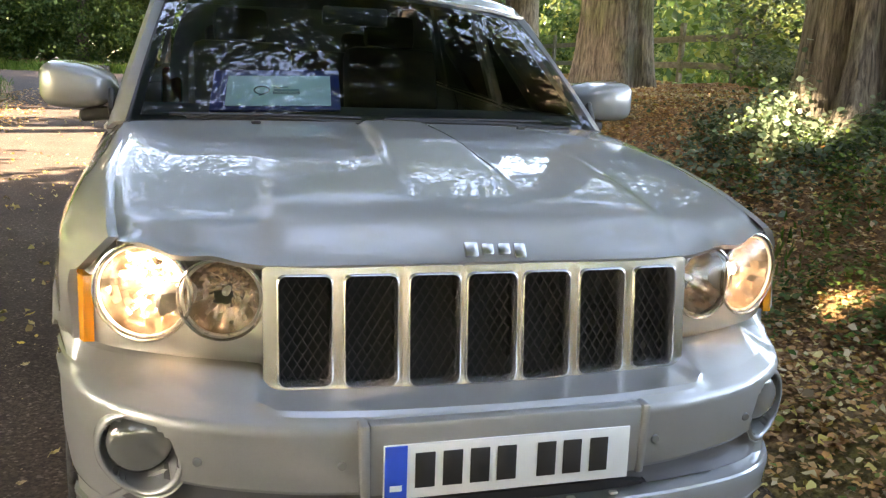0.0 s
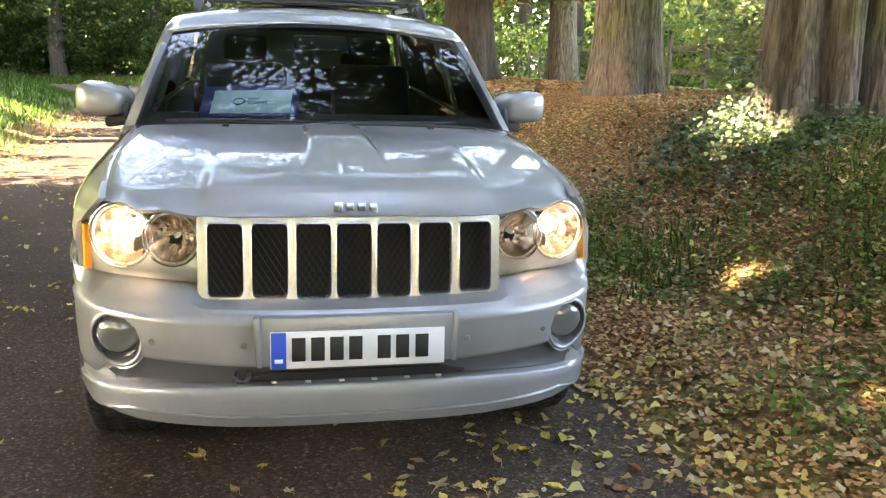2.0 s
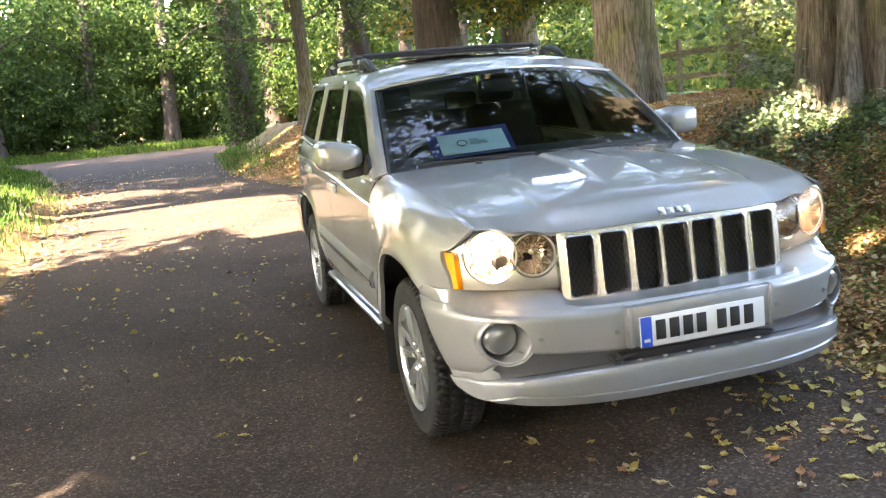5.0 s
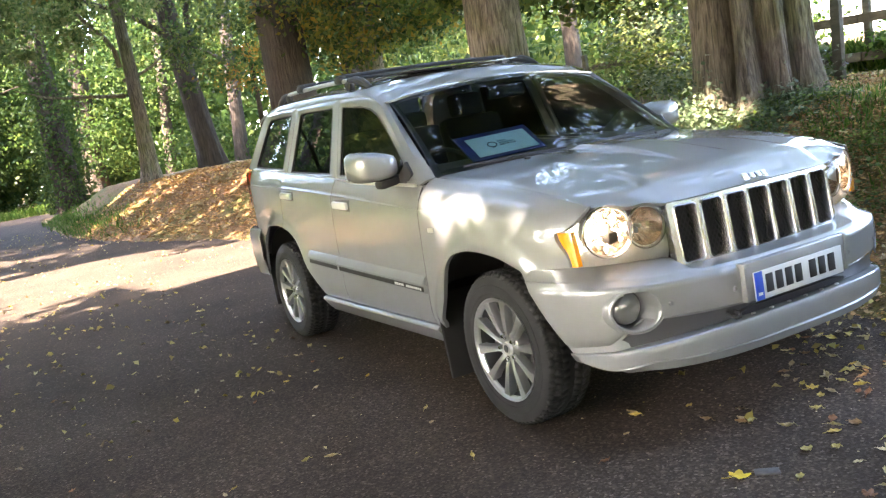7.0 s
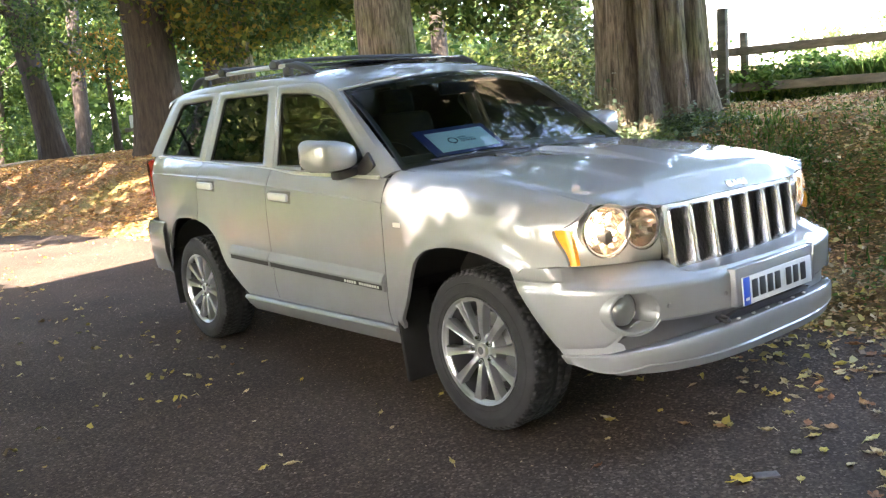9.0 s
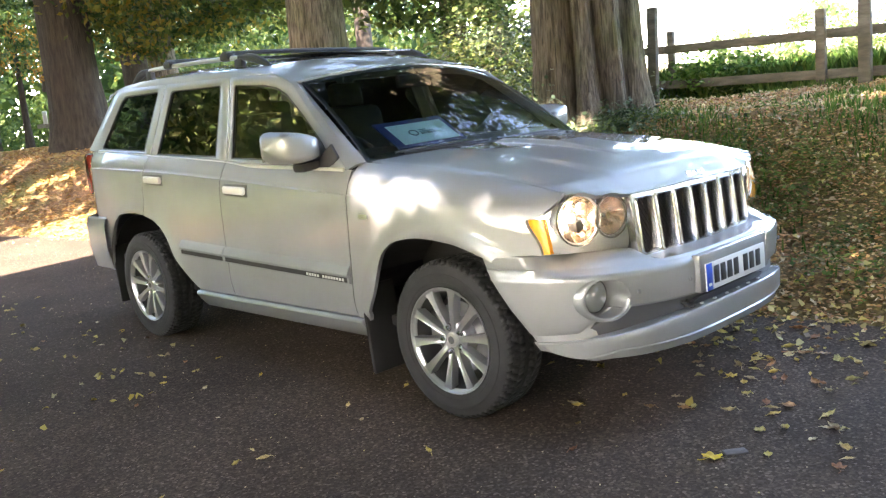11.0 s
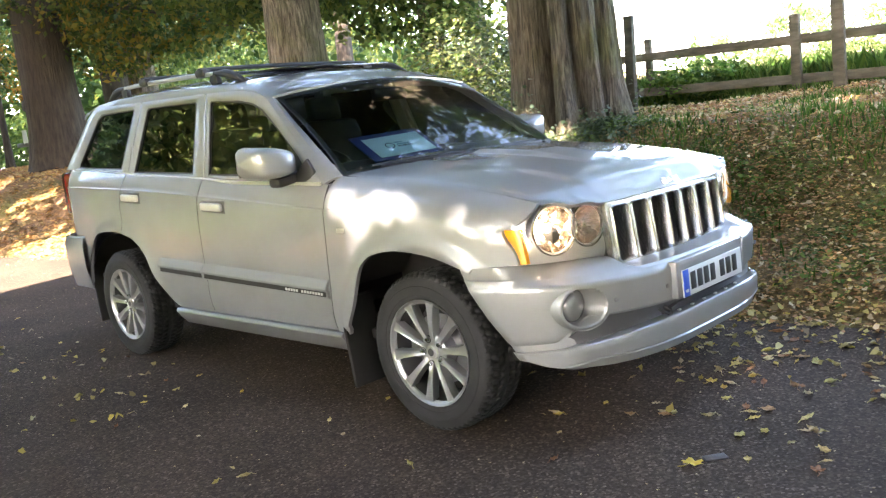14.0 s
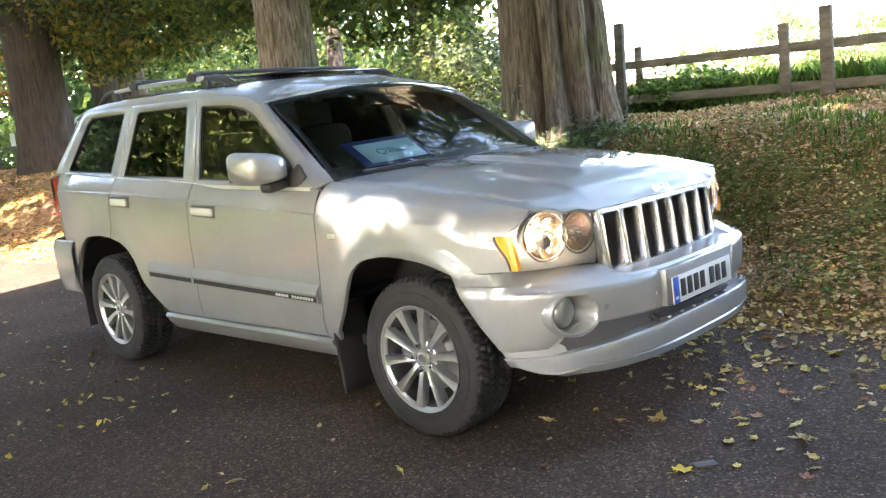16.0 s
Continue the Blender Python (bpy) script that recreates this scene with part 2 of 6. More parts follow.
def side_x(y, z, top, roll):
    """Half width of the body side: tucked in at the sill, creased below the windows, rolled in by roll at its top edge."""
    x = W(y) - 0.035 * max(0.0, (0.52 - z) / 0.15) ** 2 - 0.010 * max(0.0, 0.75 - z)
    k = max(0.0, 1 - (top - z) / (0.13 if roll else 0.17))
    x -= (roll or W(y) - HOOD_X(y) - 0.007) * k ** (2 if roll else 2.6)
    if z > CREASE(y):
        x -= 0.006 * max(0.0, min(1.0, (y + 0.3) / 0.35))
    for cy, r in ((0.02, 0.47), (2.76, 0.49)):
        d = math.hypot(y - cy, (z - 0.34)) - r
        x += 0.016 * math.exp(-((d - 0.03) / 0.045) ** 2) if z > 0.42 else 0
    return x


def side_panel(s, y0, y1, low, high, roll, ny=40, nz=26):
    """A pressed panel of the body side. y0 and y1 are functions of height."""
    rows = []
    for i in range(ny + 1):
        u = i / ny
        col = []
        ym = y0(0.8) + (y1(0.8) - y0(0.8)) * u
        a, b = low(ym), high(ym)
        if not roll:
            b = high(y0(1.0) + (y1(1.0) - y0(1.0)) * u) - 0.004
        cr = CREASE(ym)
        zs = np.r_[np.linspace(a, cr - 0.003, nz - 7), np.linspace(cr + 0.003, b, 8)] if a < cr - 0.03 and b > cr + 0.02 else np.linspace(a, b, nz + 1)
        for z in zs:
            y = y0(z) + (y1(z) - y0(z)) * u
            col.append((s * side_x(y, z, b, roll), y, z))
        rows.append(col)
    return rim(grid(rows), lambda p: (-s * 0.02, 0, 0))


def tumble(s, y, z, out=0.0):
    """A place on the side of the cabin, above the waist."""
    return (s * (0.872 - 0.29 * (z - 1.08) - 0.03 * max(0, y - 2.9) + out), y, z)


FRONT_IN = [(1.634, 1.166), (1.690, 1.555), (1.675, 1.565), (1.40, 1.545), (1.263, 1.520), (1.169, 1.483), (1.01, 1.374), (0.82, 1.230), (0.725, 1.135)]
FRONT_OUT = [(1.672, 1.148), (1.742, 1.600), (1.735, 1.613), (1.42, 1.603), (1.25, 1.575), (1.12, 1.525), (0.965, 1.405), (0.77, 1.250), (0.60, 1.098)]
REAR_IN = [(2.518, 1.208), (2.432, 1.575), (2.41, 1.588), (1.850, 1.575), (1.834, 1.562), (1.798, 1.178)]
REAR_OUT = [(2.602, 1.203), (2.510, 1.622), (2.50, 1.634), (1.76, 1.616), (1.747, 1.604), (1.678, 1.150)]
QUARTER_IN = [(3.350, 1.262), (3.363, 1.280), (3.14, 1.570), (3.08, 1.602), (2.605, 1.596), (2.600, 1.585), (2.692, 1.232)]
QUARTER_OUT = [(3.60, 1.258), (3.59, 1.275), (3.30, 1.60), (3.20, 1.655), (2.52, 1.637), (2.514, 1.626), (2.608, 1.204)]


def window_frame(name, s, inner, outer, parent, label=""):
    a, b = ring_strip(inner, outer, 5)
    rows = []
    for k, out in ((0, -0.022), (0, -0.004), (0.12, 0.0), (0.5, 0.004), (0.9, 0.0), (1, -0.004), (1, -0.022)):
        rows.append([tumble(s, p[0] + (q[0] - p[0]) * k, p[1] + (q[1] - p[1]) * k, out) for p, q in zip(a, b)])
    return part(name, grid(rows, closed=True), PAINT, parent, label, 50)


def window_pane(name, s, inner, mat, parent, label):
    c = np.mean(inner, axis=0)
    bm = bmesh.new()
    bm.faces.new([bm.verts.new(tumble(s, *(np.array(p) + (np.array(p) - c) * 0.01), -0.014)) for p in inner])
    ob = part(name, bm, mat, parent, label, 0)
    return ob


def window_seal(s, inner, parent):
    c = np.mean(inner, axis=0)
    inn = [tuple(c + (np.array(p) - c) * (1 - 0.012 / max(0.02, np.linalg.norm(np.array(p) - c)) * 1.0)) for p in inner]
    a, b = ring_strip(inn, inner, 2)
    return part("window_seal", grid([[tumble(s, *p, -0.012) for p in a], [tumble(s, *p, -0.004) for p in a], [tumble(s, *p, -0.003) for p in b]], closed=True), BLACK, parent, "black rubber window seal")


def door_handle(s, y, z, parent):
    h = part("door_handle", box((0.026, 0.20, 0.044), (s * (W(y) + 0.012), y, z), 0.011, Matrix.Rotation(radians(2.5), 4, "X")), HANDLE, parent, "bright pull handle")
    # dark plate that paints the shadow behind the handle
    part("handle_shade_plate", box((0.008, 0.225, 0.068), (s * (W(y) - 0.002), y, z), 0.003, Matrix.Rotation(radians(2.5), 4, "X")), GREY_SHADE_TRIM, h, "dark plate painted for the recess shadow")
    return h


def belt_strip(s, y0, y1, parent):
    rows = []
    for i in range(13):
        y = y0 + (y1 - y0) * i / 12
        z = BELT(y)
        x = 0.872 - 0.29 * (z - 1.08)
        rows.append([(s * (x + 0.001), y, z - 0.008), (s * (x + 0.008), y, z - 0.006), (s * (x + 0.008), y, z + 0.006), (s * (x - 0.002), y, z + 0.010)])
    return part("belt_moulding", rim(grid(rows), (-s * 0.02, 0, 0)), SATIN, parent, "bright metal waist moulding", 30)


def side_moulding(s, y0, y1, parent):
    zc = lambda y: 0.602 + (y - 0.58) * 0.030
    prof = [(-0.038, 0.0), (-0.035, 0.013), (-0.029, 0.016), (-0.004, 0.016), (0.002, 0.024), (0.010, 0.025), (0.034, 0.014), (0.052, 0.0)]
    rows = []
    for i in range(9):
        y = y0 + (y1 - y0) * i / 8
        rows.append([(s * (side_x(y, zc(y) + dz, 1.1, 0.05) + dx), y, zc(y) + dz) for dz, dx in prof])
    m = part("side_moulding", rim(grid(rows), (-s * 0.016, 0, 0)), PAINT, parent, "silver side protection moulding", 25)
    rows = []
    for i in range(9):
        y = y0 + 0.012 + (y1 - y0 - 0.024) * i / 8
        rows.append([(s * (side_x(y, zc(y) + dz, 1.1, 0.05) + 0.0185), y, zc(y) + dz) for dz in (-0.028, -0.016, -0.005)])
    part("moulding_insert", rim(grid(rows), (-s * 0.006, 0, 0)), MESH_BLACK, m, "dark insert strip")
    if y0 < 1:
        for k in range(14):
            if k == 8:
                continue
            yb = 0.64 + 0.0215 * k
            part("moulding_bar", box((0.003, 0.014, 0.013), (s * (side_x(yb, zc(yb), 1.1, 0.05) + 0.0195), yb, zc(yb) - 0.0165), 0.001, Matrix.Rotation(0.03, 4, "X")), SATIN, m, "pale raised bar")
    return m


for s in (-1, 1):
    f_front = curve((0.70, -0.485), (0.76, -0.500), (0.80, -0.49), (0.892, -0.440), (0.900, -0.475), (0.92, -0.510), (0.95, -0.540), (0.97, -0.552), (1.0, -0.558))
    fender = part("front_wing", side_panel(s, f_front, lambda z: 0.572 + (0.95 - z) * 0.05, lambda y: F_ARCH(y) if y > -0.3 else 0.748 + (y + 0.3) * -0.06, lambda y: HOOD_EDGE(y), 0, 72, 26), PAINT, car, "silver front wing")
    part("wing_badge", box((0.004, 0.055, 0.022), (s * (W(0.46) + 0.004), 0.46, 0.89), 0.002), SATIN, fender, "small bright badge")

    fd = part("front_door", side_panel(s, lambda z: 0.579 + (0.95 - z) * 0.05, lambda z: 1.690 - 0.03 * max(0, z - 0.9) / 0.25, lambda y: 0.405, BELT, 0.045), PAINT, car, "silver front door")
    window_frame("door_frame", s, FRONT_IN, FRONT_OUT, fd)
    window_seal(s, FRONT_IN, fd)
    window_pane("window_pane", s, FRONT_IN, GLASS_SIDE, fd, "tinted side window")
    door_handle(s, 1.515, 1.004, fd)
    belt_strip(s, 0.62, 1.668, fd)
    side_moulding(s, 0.60, 1.700, fd)

    rd = part("rear_door", side_panel(s, lambda z: 1.697 - 0.03 * max(0, z - 0.9) / 0.25, lambda z: 2.625 - 0.06 * max(0, z - 1.0) / 0.2, lambda y: max(0.405, R_ARCH(y) if y > 2.07 else 0.405), BELT, 0.045, 56), PAINT, car, "silver rear door")
    window_frame("door_frame", s, REAR_IN, REAR_OUT, rd)
    window_seal(s, REAR_IN, rd)
    window_pane("window_pane", s, REAR_IN, GLASS_REAR, rd, "dark privacy glass")
    door_handle(s, 2.45, 1.062, rd)
    belt_strip(s, 1.676, 2.60, rd)
    side_moulding(s, 1.708, 2.20, rd)

    qp = part("rear_quarter", side_panel(s, lambda z: 2.632 - 0.06 * max(0, z - 1.0) / 0.2, lambda z: 3.70 - 0.12 * max(0.0, z - 0.9), lambda y: R_ARCH(y) if y < 3.32 else 0.42, BELT, 0.045, 56), PAINT, car, "silver rear quarter panel")
    window_frame("quarter_frame", s, QUARTER_IN, QUARTER_OUT, qp)
    window_seal(s, QUARTER_IN, qp)
    window_pane("quarter_window", s, QUARTER_IN, GLASS_REAR, qp, "dark rear quarter window")
    belt_strip(s, 2.612, 3.37, qp)

    # black strips set in the panel gaps to draw their shade
    for owner, y_at, z0, z1 in ((fd, lambda z: 0.5755 + (0.95 - z) * 0.05, 0.42, 1.09), (rd, lambda z: 1.6935 - 0.03 * max(0, z - 0.9) / 0.25, 0.42, 1.145), (qp, lambda z: 2.6285 - 0.06 * max(0, z - 1.0) / 0.2, 0.86, 1.20)):
        pts = []
        for z in np.linspace(z0, z1, 24):
            y = y_at(z)
            pts.append((s * (side_x(y, z, BELT(y), 0.045) - 0.0045), y, z))
        part("door_gap_strip", tube(pts, 0.0042, 6), BLACK, owner, "black strip drawing the shade of the panel gap")
    sill = []
    for i in range(25):
        y = 0.545 + (2.09 - 0.545) * i / 24
        sill.append([(s * (W(y) + dx), y, z) for z, dx in ((0.400, -0.028), (0.402, -0.006), (0.394, 0.004), (0.384, 0.006), (0.372, -0.004), (0.345, -0.02), (0.30, -0.06))])
    part("sill", rim(grid(sill), (-s * 0.03, 0, 0.0)), PAINT, car, "silver sill step", 25)

    # wheel houses and mud flaps
    for cy, y0, y1, arch in ((0.02, -0.40, 0.56, F_ARCH), (2.76, 2.10, 3.31, R_ARCH)):
        rows = []
        for i in range(21):
            y = y0 + (y1 - y0) * i / 20
            h = 0.33 + 0.50 * math.sqrt(max(0, 1 - ((y - cy) / 0.62) ** 2))
            rows.append([(s * (W(y) - 0.035), y, h - 0.0), (s * 0.78, y, h + 0.03), (s * 0.48, y, h + 0.03), (s * 0.47, y, 0.25)])
        part("wheel_house", grid(rows), DARK, car, "black wheel arch liner")
    part("mud_flap", box((0.20, 0.022, 0.42), (s * 0.80, 0.535, 0.345), 0.008, Matrix.Rotation(radians(-6), 4, "X")), DARK, car, "black rubber mud flap")
    part("mud_flap", box((0.18, 0.022, 0.40), (s * 0.78, 3.29, 0.40), 0.008, Matrix.Rotation(radians(-5), 4, "X")), DARK, car, "black rubber mud flap")

    # rear lamp and rear corner
    part("tail_lamp", box((0.13, 0.14, 0.30), (s * 0.735, 3.660, 1.09), 0.03), RED_LENS, car, "red tail lamp cluster")

    # windscreen pillar
    scr = [(0.803, 0.53, 1.128), (0.770, 0.72, 1.258), (0.730, 0.94, 1.405), (0.692, 1.125, 1.532), (0.665, 1.22, 1.578), (0.645, 1.30, 1.604)]
    dor = [FRONT_OUT[8], FRONT_OUT[7], FRONT_OUT[6], FRONT_OUT[5], FRONT_OUT[4], (1.30, 1.585)]
    rows = []
    for a, d in zip(scr, dor):
        b = Vector(tumble(s, *d, -0.001))
        a = Vector((s * a[0], a[1], a[2]))
        mid = (a + b) / 2 + Vector((s * 0.006, -0.006, 0.008))
        rows.append([tuple(a + Vector((-s * 0.01, 0.012, -0.012))), tuple(a), tuple(mid), tuple(b)])
    fine = [[tuple(np.array(p) + (np.array(q) - np.array(p)) * k / 4) for p, q in zip(r0, r1)] for r0, r1 in zip(rows, rows[1:]) for k in range(4)] + [rows[-1]]
    part("windscreen_pillar", rim(grid(fine), (-s * 0.01, 0.01, -0.01)), PAINT, car, "silver windscreen pillar")

    # door mirror
    mc = Vector((s * 0.974, 0.915, 1.222))
    rows = []
    for i in range(19):
        a = -1 + i / 9
        r = (1 - abs(a) ** (5.0 if a > 0 else 4.5)) ** 0.5
        ring = []
        for k in range(28):
            th = 2 * math.pi * k / 28
            c, sn = math.cos(th), math.sin(th)
            cx, cz = math.copysign(abs(c) ** 0.50, c), math.copysign(abs(sn) ** 0.42, sn)
            deep = 0.150 if cx < 0 else 0.060
            tall = 0.080 - 0.018 * max(0, -a) - 0.004 * (1 - a)
            ring.append(tuple(mc + Vector((s * a * 0.128, 1.12 * deep * r * cx * (1 - 0.12 * max(0, a)), tall * r * cz + 0.008 * a - 0.006 * (cx < 0)))))
        rows.append(ring)
    mirror = part("door_mirror", grid(rows, closed=True), PAINT, car, "silver door mirror housing", 60)
    part("mirror_glass", box((0.190, 0.006, 0.125), tuple(mc + Vector((0, 0.063, 0))), 0.002), CHROME, mirror, "mirror glass")
    arm = box((0.15, 0.09, 0.045), (s * 0.895, 0.845, 1.128), 0.016, Matrix.Rotation(radians(s * 8), 4, "Y"))
    part("mirror_arm", box((0.02, 0.17, 0.085), (s * 0.856, 0.755, 1.140), 0.009, Matrix.Rotation(radians(-35), 4, "X"), arm), BLACK, mirror, "black mirror arm")

# bonnet
hood_front = curve((0, -0.690), (0.30, -0.680), (0.46, -0.662), (0.62, -0.630), (0.70, -0.592), (0.760, -0.552))
hood_low = curve((0, 0.948), (0.46, 0.944), (0.52, 0.950), (0.57, 0.962), (0.63, 0.958), (0.70, 0.978), (0.76, 0.976))
hood_mid = curve((-0.70, 0.948), (-0.675, 0.975), (-0.62, 0.998), (-0.5, 1.036), (-0.2, 1.092), (0.1, 1.128), (0.46, 1.152))


def hood_z(x, y, xe):
    k = abs(x) / xe
    z = hood_mid(y) - (hood_mid(y) - HOOD_EDGE(y)) * k ** 2.4
    z -= 0.007 * max(0.0, (k - 0.94) / 0.06) ** 2
    fade = max(0.0, min(1.0, (y + 0.64) / 0.25))
    def step(a, w):
        return 1 / (1 + math.exp((abs(x) - a) / w))
    z += 0.014 * step(0.455 - 0.03 * (y + 0.6), 0.010) * min(1, fade + 0.45) * max(0, min(1, (0.30 - y) / 0.75)) ** 1.5
    mid = 0.100 - 0.05 * (y - 0.3)
    z += 0.022 * step(mid, 0.0045) * max(0, min(1, (y + 0.45) / 0.40)) * max(0.0, min(1, (0.37 - y) / 0.06))
    return z


rows = []
ridge_u = np.unique(np.round(np.r_[-0.985, -0.97, -0.955, 0.955, 0.97, 0.985, np.linspace(-1, 1, 61), [q * d for q in (-1, 1) for d in np.linspace(0.52, 0.64, 17)], [q * d for q in (-1, 1) for d in np.linspace(0.08, 0.22, 19)]], 4))
for u in ridge_u:
    col = []
    for j in range(49):
        v = j / 48
        v = v ** 1.25
        x_end = HOOD_X(-0.6 + 1.1 * v)
        x = u * x_end
        y0, y1 = hood_front(abs(x)), 0.395 + 0.115 * (x / 0.8) ** 2
        y = y0 + (y1 - y0) * v
        z = hood_z(x, y, x_end)
        w = max(0.0, 1 - v / 0.10)
        z = z * (1 - w ** 1.5) + hood_low(abs(x)) * w ** 1.5
        col.append((x, y, z))
    rows.append(col)
bonnet = part("bonnet", rim(grid(rows), lambda p: (0, 0.012 if p.y < -0.5 else 0, -0.012)), PAINT, car, "silver bonnet with raised centre", 30)
for x in (-0.42, 0.42):
    part("washer_jet", box((0.028, 0.02, 0.012), (x, 0.29, 1.150), 0.004), BLACK, bonnet, "black washer jet")
# maker's badge as four plain chrome forms
for k, (w, h) in enumerate(((0.030, 0.034), (0.027, 0.026), (0.027, 0.026), (0.027, 0.034))):
    part("bonnet_badge", box((w, 0.010, h), (-0.048 + 0.036 * k, -0.680, 0.972 - (0.004 if k == 3 else 0)), 0.004, Matrix.Rotation(radians(-35), 4, "X")), CHROME, bonnet, "raised chrome badge form")

# cowl, wipers
rows = []
for i in range(31):
    x = -0.80 + 1.60 * i / 30
    k = (x / 0.8) ** 2
    rows.append([(x, 0.390 + 0.115 * k, 1.128 - 0.02 * k), (x, 0.43 + 0.12 * k, 1.132 - 0.02 * k), (x, 0.50 + 0.10 * k, 1.165 - 0.02 * k)])
part("cowl_panel", grid(rows), BLACK, car, "black cowl panel")
for x0, x1 in ((-0.62, 0.02), (0.05, 0.66)):
    arm = tube([(x1, 0.405 + 0.1 * x1 * x1, 1.138), ((x0 + x1) / 2, 0.422 + 0.05 * x0 * x0, 1.150), (x0, 0.425 + 0.12 * x0 * x0, 1.150)], 0.008, 6)
    part("wiper", tube([(x0 - 0.05, 0.428 + 0.12 * x0 * x0, 1.156), ((x0 + x1) / 2 - 0.07, 0.426 + 0.05 * x0 * x0, 1.160), (x1 - 0.1, 0.422 + 0.1 * x1 * x1, 1.158)], 0.006, 6, arm), BLACK, car, "black wiper arm and blade")


def screen(u, v, inset=0.0):
    """A place on the windscreen: u across from -1 to 1, v up from 0 to 1."""
    xb, xt = 0.795, 0.685
    x = u * (xb + (xt - xb) * v)
    yb, zb = 0.425 + 0.105 * u * u, 1.150 - 0.022 * u * u
    yt, zt = 1.045 + 0.080 * u * u, 1.588 - 0.054 * u * u
    bow = 0.016 * 4 * v * (1 - v)
    return (x, yb + (yt - yb) * v - bow * 0.6 + inset * 0.6, zb + (zt - zb) * v + bow - inset * 0.8)


part("windscreen", grid([[screen(-1 + i / 12, j / 12) for j in range(13)] for i in range(25)]), GLASS, car, "clear windscreen reflecting trees", 0)
edge = [(-1, 0)] + [(-1, j / 8) for j in range(1, 9)] + [(-1 + i / 8, 1) for i in range(1, 17)] + [(1, 1 - j / 8) for j in range(1, 9)] + [(1 - i / 8, 0) for i in range(1, 16)]
part("windscreen_surround", grid([[screen(u * k, 0.5 + (v - 0.5) * q, d) for u, v in edge] for k, q, d in ((1.006, 1.015, -0.002), (0.96, 0.93, 0.006))], closed=True), BLACK, car, "black windscreen border")

# roof
ROOF_E = curve((1.12, 1.548), (1.25, 1.598), (1.45, 1.636), (1.8, 1.662), (2.3, 1.682), (2.78, 1.690), (3.14, 1.672), (3.45, 1.62), (3.62, 1.58))
ROOF_D = curve((1.12, 1.522), (1.25, 1.574), (1.42, 1.602), (1.75, 1.616), (2.5, 1.635), (3.2, 1.654), (3.35, 1.60), (3.62, 1.30))
rows = []
for i in range(45):
    v = i / 44
    row = []
    for j in range(29):
        u = -1 + j / 14
        a = abs(u)
        yf = 1.047 + 0.078 * u * u
        y = yf + (3.36 - yf) * v
        e, d = ROOF_E(max(y, 1.12)), ROOF_D(max(y, 1.12))
        c = e + 0.052 - 0.010 * (1 - min(1, (y - 1.0) / 0.5))
        if a < 0.86:
            x, z = u / 0.86 * 0.655, c - (c - e) * (a / 0.86) ** 2.6
        else:
            k = (a - 0.86) / 0.14
            xd = 0.872 - 0.29 * (d - 1.08) - 0.03 * max(0, y - 2.9)
            x, z = math.copysign(0.655 + (xd - 0.655) * math.sin(k * math.pi / 2), u), e + (d - e) * (1 - math.cos(k * math.pi / 2))
        if v < 0.02:
            z = min(z, screen(u, 1)[2] + 0.004)
        row.append((x, y, z))
    rows.append(row)
part("roof", rim(grid(rows), (0, 0.0, -0.012)), PAINT, car, "silver roof", 40)
part("sunroof", box((0.80, 0.46, 0.008), (0, 1.66, 1.714), 0.003, Matrix.Rotation(radians(2.0), 4, "X")), GLASS_REAR, car, "dark glass sunroof")
# tailgate with its window, and the rear bumper
rows = []
for i in range(25):
    u = -1 + i / 12
    col = []
    for y, z, w in ((3.34, 1.64, 0.62), (3.50, 1.45, 0.70), (3.62, 1.26, 0.74), (3.76, 1.05, 0.75), (3.80, 0.75, 0.75), (3.78, 0.55, 0.75)):
        col.append((u * w, y - 0.10 * u * u, z + 0.05 * (1 - u * u) * (z > 1.5)))
    rows.append(col)
tailgate = part("tailgate", grid(rows), PAINT, car, "silver tailgate")
part("rear_window", grid([[(u * 0.56, 3.40 - 0.09 * u * u + 0.02, 1.60), (u * 0.66, 3.665 - 0.09 * u * u, 1.24)] for u in [-1 + i / 8 for i in range(17)]]), GLASS_REAR, tailgate, "dark rear window")
rows = []
for i in range(33):
    a = math.pi * (-0.5 + i / 32)
    x = 0.90 * math.copysign(abs(math.sin(a)) ** 0.6, a)
    y = 3.34 + 0.56 * abs(math.cos(a)) ** 0.45
    rows.append([(x * 0.97, y - 0.04, 0.80), (x * 0.985, y - 0.01, 0.79), (x, y, 0.74), (x, y, 0.58), (x * 0.98, y - 0.03, 0.44)])
part("rear_bumper", rim(grid(rows), (0, -0.03, 0)), PAINT, car, "silver rear bumper")

# roof rails and cross bars
for s in (-1, 1):
    rail = part("roof_rail", tube([(s * 0.605, y, ROOF_E(y) + 0.060) for y in np.linspace(1.74, 2.96, 12)], 0.0135, 10), SATIN, car, "bright roof rail")
    for y0, y1 in ((1.50, 1.80), (3.16, 2.90)):
        pts, rad = [], []
        for i in range(11):
            k = i / 10
            y = y0 + (y1 - y0) * k
            pts.append((s * 0.605, y, ROOF_E(y) + 0.008 + 0.052 * math.sin(min(1.0, k * 1.25) * math.pi / 2)))
            rad.append(0.012 + 0.011 * math.sin(math.pi * min(1.0, k * 1.1)) + 0.004 * k)
        part("rail_foot", tube(pts, rad, 10), BLACK, rail, "black swept rail foot")
        part("foot_pad", box((0.036, 0.075, 0.050), (s * 0.605, y1, ROOF_E(y1) + 0.030), 0.010), BLACK, rail, "black rail foot block")
